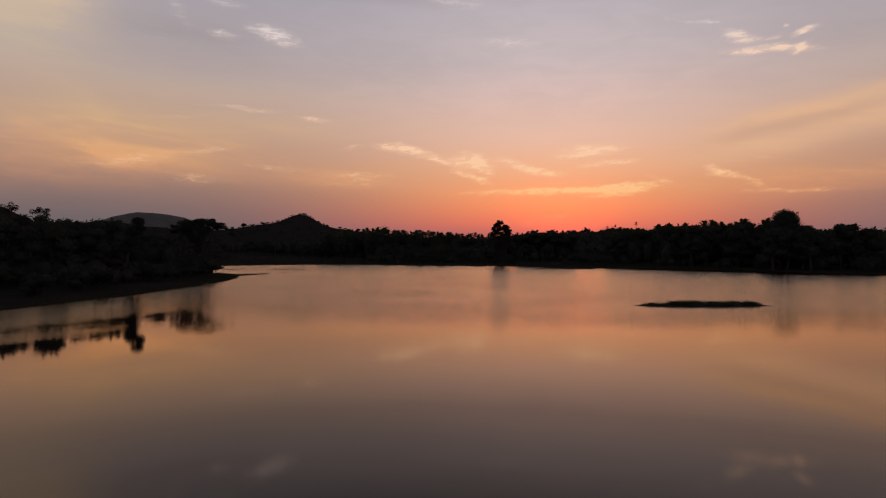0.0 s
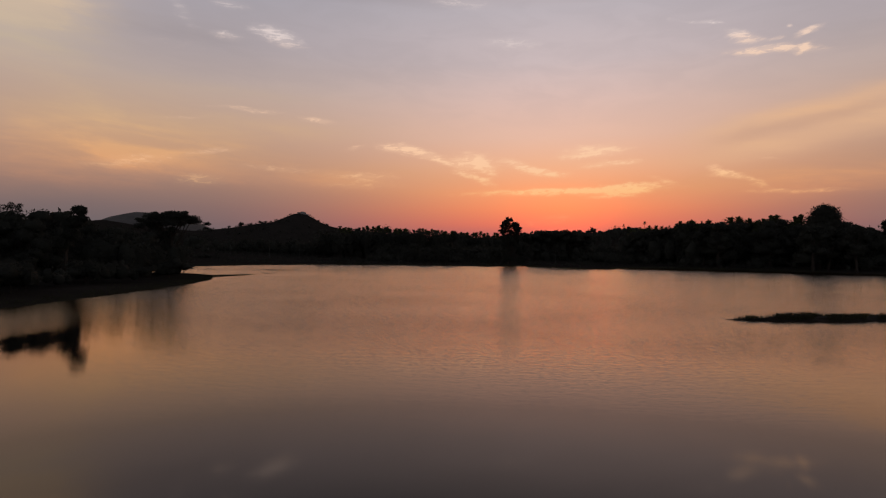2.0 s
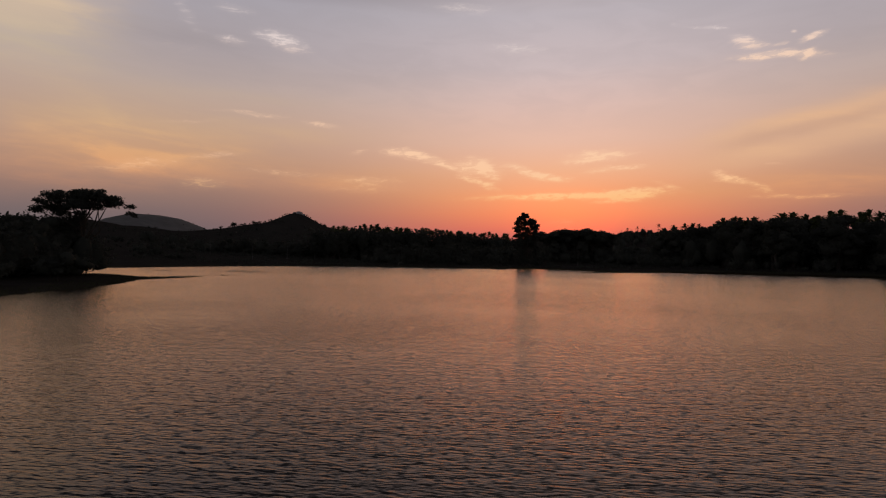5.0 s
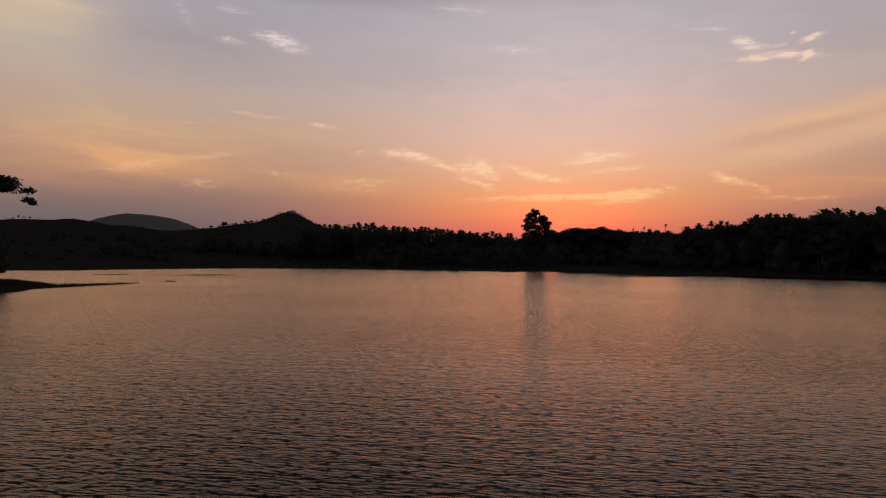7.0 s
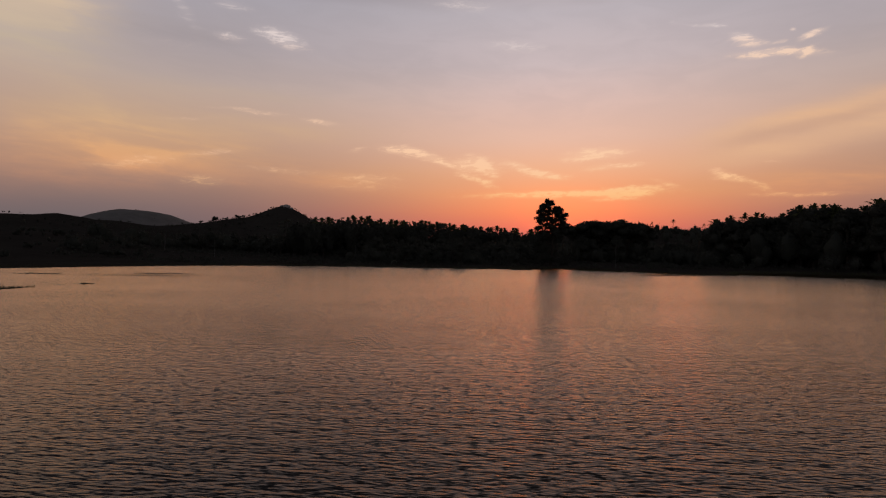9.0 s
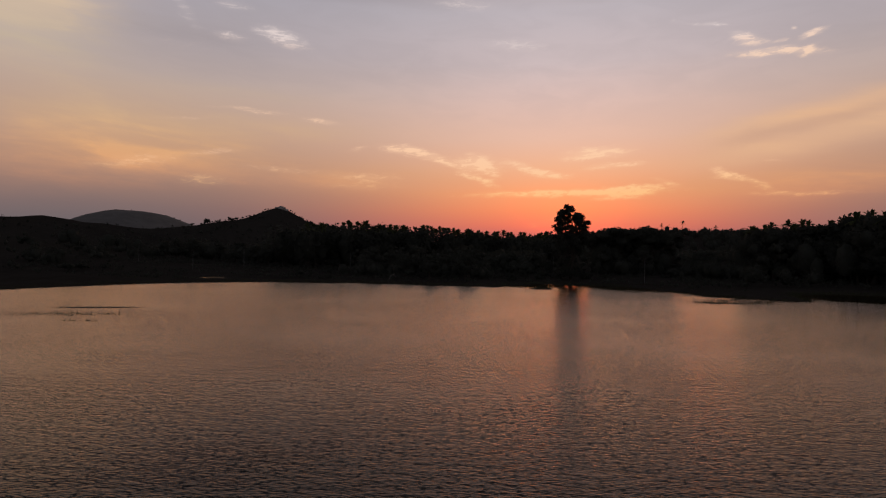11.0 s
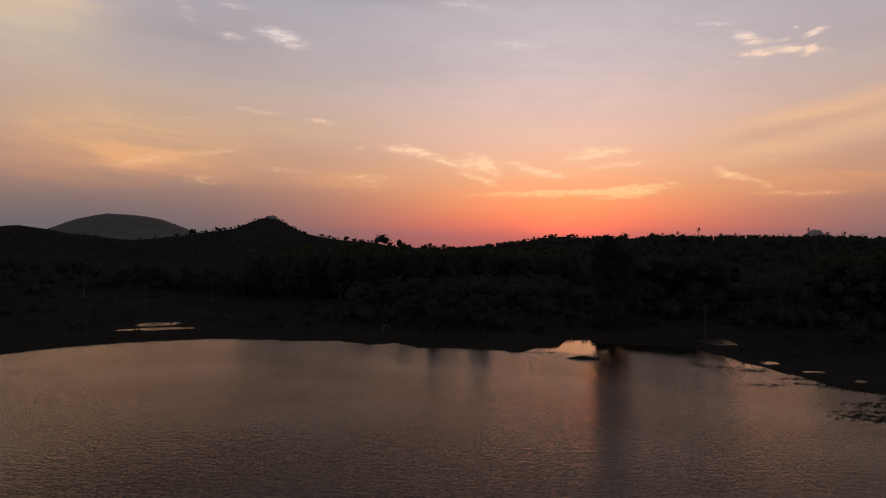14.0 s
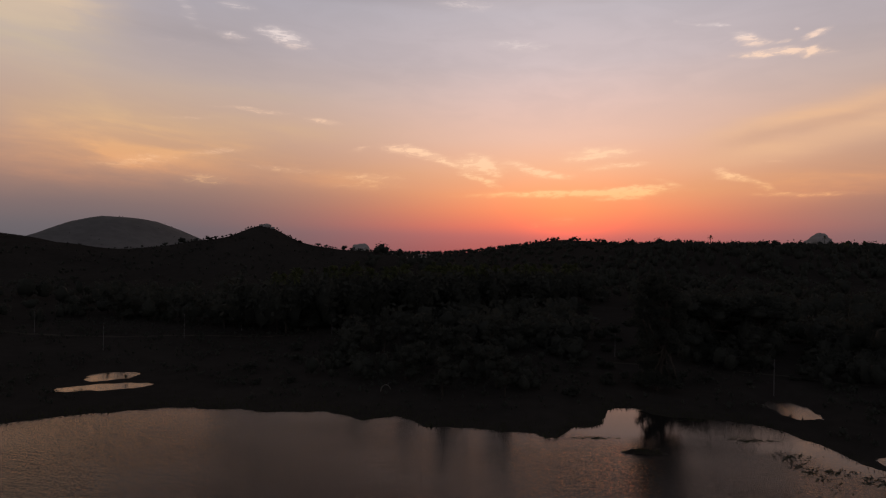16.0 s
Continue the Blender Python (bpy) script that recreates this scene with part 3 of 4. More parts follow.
# ---- low mud islets, bars and floating weed on the lake ----
def mud_bank(name, cx, cy, half, deep, high, tufts, seed, label, category="islet", turn=0.0):
    rnd = np.random.default_rng(seed)
    ob = thing(name, (cx, cy, 0), label, category, turn=turn)
    us, vs = np.linspace(-1.05, 1.05, 64), np.linspace(-1.15, 1.15, 26)
    gu, gv = np.meshgrid(us, vs)
    edge = 1 + 0.16 * wobble(gu * 10, gv * 6, 2.0, seed) + 0.10 * wobble(gu * 30, gv * 18, 2.0, seed + 3)
    body = 1 - np.abs(gu) ** 1.5 - np.abs(gv + 0.25 * np.sin(gu * 2.5 + seed)) ** 2 * (1.1 + gu * gu)
    z = high * np.clip(body * edge * 1.6, -0.6, 1.0) * (0.8 + 0.45 * wobble(gu * 14, gv * 9, 3, seed + 7))
    verts = np.stack([gu * half, gv * deep, z], -1).reshape(-1, 3)
    n = len(us)
    i = (np.arange(len(vs) - 1)[:, None] * n + np.arange(n - 1)).ravel()
    part("mud", quads_mesh(name + "_mud", verts, np.stack([i, i + 1, i + 1 + n, i + n], 1), MUD, True), ob)
    if tufts:
        k = rnd.choice(np.flatnonzero(z.ravel() > 0.25 * high), tufts)
        k = k[wobble(verts[k, 0], verts[k, 1], 1.1, seed) + rnd.normal(0, 0.4, tufts) > -0.1]
        foot = verts[k] + rnd.normal(0, 0.06, (len(k), 3)) * (1, 1, 0.1)
        part("grass", quads_mesh(name + "_grass", *blades(foot, rnd, 0.10, 0.30), GRASS), ob, "short marsh grass")["kind"] = "stuff"
    return ob


def blades(foot, rnd, low, tall, wide=0.02):
    n = len(foot)
    h = rnd.uniform(low, tall, n)[:, None]
    a = rnd.uniform(0, 2 * math.pi, n)
    side = np.stack([np.cos(a), np.sin(a), 0 * a], 1) * wide
    bend = rnd.normal(0, 0.3, (n, 3)) * (1, 1, 0) * h
    up = np.array([0, 0, 1.0]) * h
    verts = np.stack([foot - side, foot + side, foot + side * 0.3 + up + bend, foot - side * 0.3 + up + bend], 1).reshape(-1, 3)
    return verts, np.arange(4 * n).reshape(-1, 4)


mud_bank("islet", 34.4, 66.6, 8.5, 1.5, 0.36, 6500, 3, "low dark mud islet covered with short grass in the lake")
mud_bank("islet", 18.6, 240.6, 2.9, 0.8, 0.30, 700, 5, "tiny dark mud islet close to the far bank", turn=-4)
mud_bank("mud_bar", -64, 184, 5.0, 0.5, 0.07, 120, 6, "thin mud bar just above the water", "mud bar")
mud_bank("mud_bar", -47, 190, 6.0, 0.5, 0.07, 120, 8, "thin mud bar just above the water", "mud bar", 8)
mud_bank("mud_bar", -40, 158, 1.0, 0.25, 0.08, 40, 9, "small lump of mud off the spit", "mud bar")


def weed_raft(cx, cy, half, deep, count, seed):
    rnd = np.random.default_rng(seed)
    at = rnd.normal(0, 0.5, (count, 2)) * (half, deep)
    at = at[wobble(at[:, 0] * 3, at[:, 1] * 5, 2.2, seed) + rnd.normal(0, 0.45, len(at)) > 0.2]
    foot = np.c_[at, np.full(len(at), 0.005)]
    n = len(foot)
    a = rnd.uniform(0, 2 * math.pi, n)
    r = rnd.uniform(0.05, 0.18, n)[:, None]
    one, two = np.stack([np.cos(a), np.sin(a), 0 * a], 1) * r, np.stack([-np.sin(a), np.cos(a), 0 * a], 1) * r * 0.6
    pad = np.stack([foot + one, foot + two + (0, 0, 0.03), foot - one, foot - two + (0, 0, 0.02)], 1).reshape(-1, 3)
    ob = thing("floating_weed", (cx, cy, 0), "patch of dark floating water weed on the lake", "water weed", "weed patches")
    part("leaf_mat", quads_mesh("weed_pads", pad, np.arange(4 * n).reshape(-1, 4), GRASS), ob)["kind"] = "stuff"
    part("stem_mat", quads_mesh("weed_stems", *blades(foot[::2], rnd, 0.08, 0.35, 0.018), GRASS), ob)["kind"] = "stuff"


for n, (cx, cy, half, deep, count) in enumerate([
        (-46, 182, 8, 2.2, 900), (-41, 176, 3, 0.6, 120), (38, 223, 3.5, 0.8, 450), (41, 232, 2.0, 0.6, 220), (50, 247, 5, 2.4, 2200), (47, 210.5, 9, 0.8, 1500), (45, 213.5, 4, 1.6, 900), (55, 213, 5, 1.2, 900), (44.5, 207.4, 6.5, 1.0, 2400), (40.5, 208.8, 3, 0.9, 700), (35.5, 236, 1.4, 5, 700), (44.5, 227, 2.6, 0.7, 400),
        (47, 237.5, 1.6, 2.2, 900), (46, 229, 1.8, 1.6, 800), (47, 222.5, 2.0, 1.2, 800), (43, 247, 1.6, 1.6, 600), (45.5, 242, 2.0, 1.0, 800), (50, 216.5, 2.4, 1.2, 800), (33.5, 246, 2.6, 1.6, 420), (36.5, 240, 2.4, 1.5, 420), (38.5, 235, 2.2, 1.3, 380), (42, 233, 2.4, 1.0, 420), (45.5, 230, 2.6, 1.2, 520), (49.5, 233, 2.6, 1.4, 600), (44, 224, 2.2, 0.9, 380), (48.5, 220.5, 3.0, 1.0, 520),
        (53, 218, 3.4, 1.2, 620), (58, 214, 3.6, 1.2, 620), (51, 226, 3.2, 1.6, 700), (56, 223, 3.6, 1.8, 800), (47, 241, 2.6, 1.6, 600), (52, 240, 3.0, 1.8, 800), (60, 230, 4, 2.0, 900),
        (56, 246, 6, 2.2, 1800), (47, 250, 3.5, 0.9, 700), (36, 246, 2.5, 0.5, 250), (60, 238, 4, 1.2, 700), (14, 246, 3.4, 0.6, 420), (31, 255, 3, 0.6, 400)]):
    if inland(cx, cy) < 1.0:
        weed_raft(cx, cy, half, deep, count, 30 + n)


# ---- plants ----
def on_ground(x, y, sink=0.1):
    return (x, y, float(ground_height(x, y)) - sink)


def round_crown(height, wide, base, rnd, n):
    """Clumps of an uneven rounded crown from base to height."""
    out = []
    for _ in range(n):
        u = rnd.uniform(0, 1)
        a, r = rnd.uniform(0, 2 * math.pi), wide * (0.25 + 0.75 * rnd.random()) * math.sqrt(max(0.08, 1 - (2 * u - 0.75) ** 2)) * 0.72
        s = wide * rnd.uniform(0.26, 0.46)
        out.append((r * math.cos(a), r * math.sin(a), base + u * (height - base - s * 0.6), s, s, s * rnd.uniform(0.55, 0.8)))
    out.append((0, 0, height - wide * 0.3, wide * 0.42, wide * 0.42, wide * 0.3))
    return out


def palm_meshes(height, seed, fronds=26):
    rnd = np.random.default_rng(seed)
    u = np.linspace(0, 1, 9)
    bow = rnd.normal(0, 0.05, 2) * height
    stem = np.stack([bow[0] * u ** 1.7, bow[1] * u ** 1.7, -0.4 + (height + 0.4) * u], 1)
    trunk = tube(stem, 0.24 - 0.10 * u + 0.10 * (u < 0.05), 8)
    pieces, top = [], stem[-1]
    for k in range(fronds):
        a = 2 * math.pi * k * 0.382 + rnd.normal(0, 0.15)
        lift, length = 1.5 - 2.1 * rnd.random() ** 1.2, rnd.uniform(2.2, 3.2)
        out = np.array([math.cos(a), math.sin(a), 0])
        across = np.array([-math.sin(a), math.cos(a), 0])
        v = np.linspace(0, 1, 13)
        reach = length * v * math.cos(lift) * (1 - 0.15 * v)
        rib = top + out * reach[:, None] + np.array([0, 0, 1.0]) * (length * v * math.sin(lift) - length * 0.38 * v ** 2.2)[:, None]
        pieces.append(tube(rib, 0.035 * (1.1 - v), 3))
        for i in range(1, 13):
            ahead = rib[i] - rib[i - 1]
            ahead /= np.linalg.norm(ahead)
            for side in (-1, 1):
                ll = 0.6 * math.sin(math.pi * (0.12 + 0.82 * v[i])) ** 0.7 * rnd.uniform(0.8, 1.1)
                tip = rib[i] + across * side * ll * 0.75 + ahead * ll * 0.45 + np.array([0, 0, -0.35 * ll * rnd.uniform(0.6, 1.2)])
                w = ahead * 0.10
                pieces.append((np.array([rib[i] - w, rib[i] + w, tip + w * 0.3, tip - w * 0.3]), np.array([[0, 1, 2, 3]])))
    return quads_mesh("palm_trunk", *trunk, BARK, True), quads_mesh("palm_crown", *merge(pieces), FROND)


LEAFY = "dark leafy broadleaf tree in the woodland by the lake"
PALMY = "tall coconut palm with a slim trunk and feathery crown"

# the wide flat-topped tree on the point of the near bank
umbrella = [(-4.6, 0.5, 9.6, 2.2, 2.2, 1.2), (-2.6, -1.5, 10.8, 2.6, 2.5, 1.3), (-0.2, 1.2, 11.5, 2.7, 2.6, 1.15), (2.0, -0.6, 11.3, 2.4, 2.3, 1.1), (-1.5, 2.6, 10.4, 2.4, 2.2, 1.1),
            (4.0, 0.9, 10.9, 2.0, 1.9, 0.85), (5.7, -0.2, 10.2, 1.1, 1.0, 0.5), (7.4, 0.4, 9.8, 0.9, 0.9, 0.5), (8.3, -0.2, 8.4, 0.6, 0.6, 0.5), (-6.2, -0.6, 9.2, 1.2, 1.3, 0.8),
            (1.2, -2.8, 9.8, 2.0, 1.8, 1.0), (-3.2, 0.4, 8.8, 1.6, 1.5, 0.9), (0.4, 0.2, 9.8, 2.2, 2.0, 1.0), (3.0, 2.4, 10.2, 1.6, 1.5, 0.8), (6.8, 1.4, 8.9, 0.7, 0.7, 0.4),
            (-2.4, 0.2, 7.4, 1.9, 1.8, 1.2), (-4.2, -0.4, 7.0, 1.8, 1.7, 1.3), (-0.6, 0.4, 7.2, 1.6, 1.5, 1.3), (0.6, -0.5, 8.4, 1.3, 1.3, 0.9), (-1.4, -0.2, 5.6, 1.8, 1.7, 1.4), (-3.6, 0.3, 5.4, 1.8, 1.7, 1.4)]
rnd = np.random.default_rng(19)
for _ in range(34):
    x0, y0, z0, rx, ry, rz = umbrella[int(rnd.integers(6))]
    a, r = rnd.uniform(0, 2 * math.pi), rnd.uniform(0.35, 0.8)
    umbrella.append((x0 + 1.0 * rx * math.cos(a), y0 + 1.0 * ry * math.sin(a), z0 + rnd.uniform(-0.7, 1.0) * rz, r * 1.2, r * 1.2, r * 0.7))
plant("tree", tree_meshes("umbrella", 11.5, umbrella, 17000, 0.19, 11, 0.40, 0.5, share=0.45, shell=0.25, core=0.4), on_ground(-53.6, 137, -0.6), "spreading flat-topped tree with a wide dark crown on the bank")
leaning = [(0.6, 0, 6.2, 1.5, 1.4, 1.2), (1.3, 0.2, 8.0, 1.5, 1.4, 1.1), (1.9, -0.1, 9.5, 1.1, 1.1, 0.9), (0.3, 0.3, 7.6, 1.0, 1.0, 0.8), (2.4, 0.1, 8.4, 0.7, 0.7, 0.6), (-0.4, 0, 5.0, 1.5, 1.4, 1.1)]
plant("tree", tree_meshes("leaning", 9.5, leaning, 2600, 0.24, 12, 0.26, 0.6), on_ground(-50.5, 100, -0.8), "slender leaning tree with ragged dark leaves on the bank")

# the open-crowned lone tree by the far bank
rnd = np.random.default_rng(17)
lone = []
for x, z, r in [(-1.5, 18.6, 1.25), (-0.2, 19.2, 1.2), (1.1, 18.7, 1.15), (-2.6, 17.4, 1.1), (2.0, 17.5, 1.0), (-3.3, 16.0, 1.25), (-2.3, 14.9, 1.1), (3.6, 16.3, 1.25), (2.7, 15.0, 1.2), (4.3, 15.2, 0.9),
                (0.1, 16.6, 0.9), (-2.5, 13.2, 1.2), (-1.0, 12.4, 1.2), (1.7, 13.0, 1.35), (3.2, 12.6, 1.15), (0.4, 14.2, 1.0), (2.8, 11.2, 1.3), (-1.8, 11.0, 1.3), (0.6, 10.6, 1.4), (-0.6, 17.6, 0.9), (1.0, 9.4, 1.4), (-1.2, 9.6, 1.2), (-3.0, 11.8, 1.2), (3.7, 10.6, 1.2),
                (-2.2, 8.0, 1.4), (2.2, 7.8, 1.4), (0.0, 7.0, 1.4), (-1.5, 5.8, 1.2), (1.8, 5.5, 1.2), (3.4, 9.0, 1.1), (-1.2, 4.0, 1.4), (1.2, 3.6, 1.5), (0.0, 2.2, 1.6), (-1.8, 2.0, 1.3), (1.9, 1.8, 1.3),
                (-0.8, 15.6, 1.1), (1.4, 15.4, 1.1), (-1.2, 14.0, 1.1), (1.2, 17.2, 0.9), (3.3, 13.8, 1.2), (-3.3, 14.2, 1.0), (0.2, 11.8, 1.3), (3.4, 12.0, 1.0), (-2.9, 9.8, 1.1), (2.4, 16.6, 1.0), (-1.8, 16.6, 1.0), (3.6, 14.8, 0.9)]:
    y = rnd.uniform(-2.4, 2.4)
    for _ in range(5):
        way = Vector(rnd.normal(size=3)).normalized() * r * rnd.uniform(0.3, 1.1)
        q = r * rnd.uniform(0.5, 0.9)
        lone.append((x + way.x, y + way.y, z + way.z * 0.8, q * 1.15, q * 1.1, q * 0.85))
plant("tree", tree_meshes("lone", 19, lone, 42000, 0.21, 13, 0.36, 0.5, share=0.22, shell=0.1, core=0.42), on_ground(31.2, 271.5), "tall open-crowned tree standing above the palms by the far bank", size=1.03)

# the broad round tree among the palms
rnd = np.random.default_rng(21)
big = round_crown(21.5, 10.5, 4.5, rnd, 38)
plant("tree", tree_meshes("big", 18, big, 11000, 0.34, 14, 0.7, 0.4), on_ground(131, 212), "huge round-crowned dark tree rising above the palms")

# two thin, half-bare trees on the slope beyond the inlet
for n, (x, y) in enumerate([(-168, 228), (-158, 231)]):
    rnd = np.random.default_rng(31 + n)
    tall = 25.4 - 1.6 * n - float(ground_height(x, y))
    thin = [(rnd.uniform(-2.6, 2.6), rnd.uniform(-2, 2), tall - 1.2 - rnd.uniform(0, 3.6), 1.2, 1.2, 1.0) for _ in range(16)]
    plant("tree", tree_meshes("thin", tall, thin, 2200, 0.2, 33 + n, 0.24, 0.6, core=0), on_ground(x, y), "thin half-bare tree on the slope beyond the inlet")

# kinds that are repeated
KINDS = []
for n, (high, wide, low, clumps, count) in enumerate([(10.5, 4.4, 3.0, 14, 950), (9.0, 4.8, 2.2, 14, 900), (12.0, 4.2, 4.0, 15, 950), (8.0, 3.8, 1.6, 12, 800), (11.0, 5.4, 3.4, 16, 1050)]):
    rnd = np.random.default_rng(50 + n)
    KINDS.append((high, tree_meshes("leafy", high, round_crown(high, wide, low, rnd, clumps), count, 0.33, 60 + n, 0.28, 0.42, share=0.6)))
FLAT_KINDS = []
for n in range(2):
    rnd = np.random.default_rng(90 + n)
    crown = [(rnd.uniform(-5, 5), rnd.uniform(-4, 4), 9.6 + rnd.uniform(-3.2, 1.0), rnd.uniform(1.2, 2.4), rnd.uniform(1.2, 2.4), rnd.uniform(0.7, 1.3)) for _ in range(22)]
    FLAT_KINDS.append((11.4, tree_meshes("flat", 11.4, crown, 1900, 0.32, 95 + n, 0.34, 0.5, share=0.7)))
PALMS = [(h, palm_meshes(h, 120 + n)) for n, h in enumerate((12.0, 14.0, 15.5, 17.0, 13.0))]
SHRUBS = []
for n in range(4):
    rnd = np.random.default_rng(140 + n)
    crown = [(rnd.uniform(-1.6, 1.6), rnd.uniform(-1.6, 1.6), rnd.uniform(0.6, 2.4), rnd.uniform(0.8, 1.4), rnd.uniform(0.8, 1.4), rnd.uniform(0.6, 1.1)) for _ in range(9)]
    SHRUBS.append((3.2, tree_meshes("shrub", 2.6, crown, 620, 0.24, 150 + n, 0.09, 0.3, share=0.5)))
MASTERS = {}


def again(name, kinds, k, x, y, tall, label, category, group, rnd):
    """One more plant of a kind, scaled to stand tall metres high."""
    high, meshes = kinds[k]
    z = on_ground(x, y)
    size, turn = tall / high, rnd.uniform(0, 360)
    m = pose(*z, 0, 0, turn) @ Matrix.Diagonal((size, size, size, 1))
    key = (name, group, k, id(kinds))
    if key in MASTERS:
        ob = copy_thing(MASTERS[key], pose(0, 0, 0))
        ob.matrix_basis = m
        return ob
    parts = ("stems", "foliage") if category == "shrub" else ("trunk", "crown")
    MASTERS[key] = plant(name, meshes, (0, 0, 0), label, category, group, parts=parts)
    MASTERS[key].matrix_basis = m
    return MASTERS[key]


def glade(x, y):
    """The open strip that runs inland from the bay between the palms and the flat-topped grove."""
    return (y > 266) & (y < 430) & (x > 20 + 0.19 * (y - 270)) & (x < 46 + 0.24 * (y - 300)) | (y > 262) & (y < 322) & (np.abs(x - 50 - 0.59 * (y - 262)) < 4.5)


def stand(count, box, tall, name, kinds, label, category, group, seed, gap=3.0, keep=None):
    """Plants spread over a stretch of ground, none too near another."""
    rnd, placed, tries = np.random.default_rng(seed), [], 0
    x0, x1, y0, y1 = box
    while len(placed) < count and tries < count * 30:
        tries += 1
        x, y = rnd.uniform(x0, x1), rnd.uniform(y0, y1)
        if float(inland(x, y)) < 3.5 or (tall[1] > 4 and glade(x, y)) or (keep and not keep(x, y)) or any((x - a) ** 2 + (y - b) ** 2 < gap * gap for a, b in placed):
            continue
        if ground_height(x, y) < 0.3:
            continue
        placed.append((x, y))
        again(name, kinds, int(rnd.integers(len(kinds))), x, y, rnd.uniform(*tall), label, category, group, rnd)


# near bank: a thicket of trees and shrubs
stand(30, (-115, -55, 88, 150), (7.6, 10.4), "tree", KINDS, "dense dark tree in the thicket on the near bank", "tree", "trees on the near bank", 201, 4.0)
stand(10, (-88, -72, 130, 148), (8.5, 10.4), "tree", KINDS, "dense dark tree in the thicket on the near bank", "tree", "trees on the near bank", 202, 4.0)
stand(22, (-110, -57, 52, 90), (7.5, 10.5), "tree", KINDS, "dense dark tree in the thicket on the near bank", "tree", "trees on the near bank", 203, 4.0)
stand(6, (-76, -62, 98, 124), (10.0, 12.0), "tree", KINDS, "tall dense tree in the thicket on the near bank", "tree", "trees on the near bank", 206, 3.0)
stand(10, (-64, -56, 126, 142), (8.2, 9.8), "tree", KINDS, "dense dark tree in the thicket on the near bank", "tree", "trees on the near bank", 207, 2.4)
stand(80, (-100, -43, 50, 152), (2.2, 4.6), "shrub", SHRUBS, "dark leafy shrub on the lake bank", "shrub", "shrubs on the near bank", 204, 2.2)
stand(14, (-230, -130, 215, 330), (1.8, 3.2), "shrub", SHRUBS, "low bush on the slope beyond the inlet", "shrub", "bushes beyond the inlet", 205, 6.0)

rnd = np.random.default_rng(208)
for x, y, tall in [(-58, 110, 8.4), (-64.5, 121, 9.0)]:
    again("tree", KINDS, int(rnd.integers(len(KINDS))), x, y, tall, "dense dark tree in the thicket on the near bank", "tree", "trees on the near bank", rnd)

# far bank: palms standing just clear of leafy trees
open_mud = lambda x, y: not (-112 < x < -30 and y < 330) and not (13 < x < 46 and y < 300)
palm_belt = lambda x, y: np.abs(y - 345 - 1.1 * (x + 45)) < 13
belt = lambda x, y: np.abs(y - 343 - 1.1 * (x + 45)) < 22
stand(72, (-54, 56, 325, 470), (14.8, 16.6), "palm_tree", PALMS, PALMY, "palm tree", "palms of the far grove", 211, 2.6, palm_belt)
stand(14, (92, 108, 276, 296), (13.6, 15.8), "palm_tree", PALMS, PALMY, "palm tree", "palms on the east bank", 213, 2.6)
stand(14, (102, 120, 252, 278), (14.6, 17.4), "palm_tree", PALMS, PALMY, "palm tree", "palms on the east bank", 215, 2.6)
stand(28, (120, 150, 242, 274), (15.4, 18.0), "palm_tree", PALMS, PALMY, "palm tree", "palms on the east bank", 214, 2.6)
stand(8, (140, 200, 175, 240), (13.0, 15.5), "palm_tree", PALMS, PALMY, "palm tree", "palms on the east bank", 216, 4.0)
stand(13, (46, 69, 298, 314), (13.6, 15.2), "tree", FLAT_KINDS, "flat-topped dark tree in the grove by the lake", "tree", "flat-topped grove", 217, 3.6)
stand(32, (90, 116, 272, 302), (13.8, 15.6), "tree", KINDS, LEAFY, "tree", "woodland trees", 218, 3.0)
stand(50, (104, 150, 226, 278), (15.8, 18.4), "tree", KINDS, LEAFY, "tree", "woodland trees", 232, 3.2)
stand(22, (120, 152, 196, 236), (13.0, 16.0), "tree", KINDS, LEAFY, "tree", "woodland trees", 234, 3.4)
stand(26, (128, 200, 160, 240), (10.5, 14.5), "tree", KINDS, LEAFY, "tree", "woodland trees", 219, 5.0)
stand(22, (-112, -30, 285, 345), (6.0, 9.0), "tree", KINDS, LEAFY, "tree", "woodland trees", 220, 5.0, open_mud)
stand(8, (-16, 11, 264, 284), (5.5, 8.5), "tree", KINDS, LEAFY, "tree", "woodland trees", 233, 4.0)
stand(24, (-34, 90, 283, 315), (6.5, 9.5), "tree", KINDS, LEAFY, "tree", "woodland trees", 221, 4.5, open_mud)
stand(60, (-112, 100, 266, 310), (1.2, 2.4), "shrub", SHRUBS, "low dark shrub on the far bank", "shrub", "shrubs on the far bank", 225, 3.0, lambda x, y: inland(x, y) > 12 and not (-100 < x < -48 and y < 312))


stand(8, (200, 400, 640, 760), (13.0, 15.5), "palm_tree", PALMS, PALMY, "palm tree", "palms on the rise", 242, 12.0)

stand(26, (22, 78, 272, 420), (1.6, 3.6), "shrub", SHRUBS, "low dark shrub in the open strip behind the bay", "shrub", "shrubs behind the bay", 243, 4.0, glade)

# bushes along the crest of the near hill
rnd = np.random.default_rng(240)
for x, y, tall in [(-192, 566, 3.8), (-196, 570, 2.6), (-186, 572, 2.2), (-174, 566, 3.2), (-171, 570, 2.2), (-204, 565, 2.4), (-160, 570, 1.8), (-112, 572, 2.2), (-100, 578, 2.8), (-96, 582, 2.2), (-84, 590, 3.4), (-79, 596, 2.8)]:
    again("shrub", SHRUBS, int(rnd.integers(len(SHRUBS))), x, y, tall, "dark bush on the crest of the hill", "shrub", "bushes on the hill", rnd)


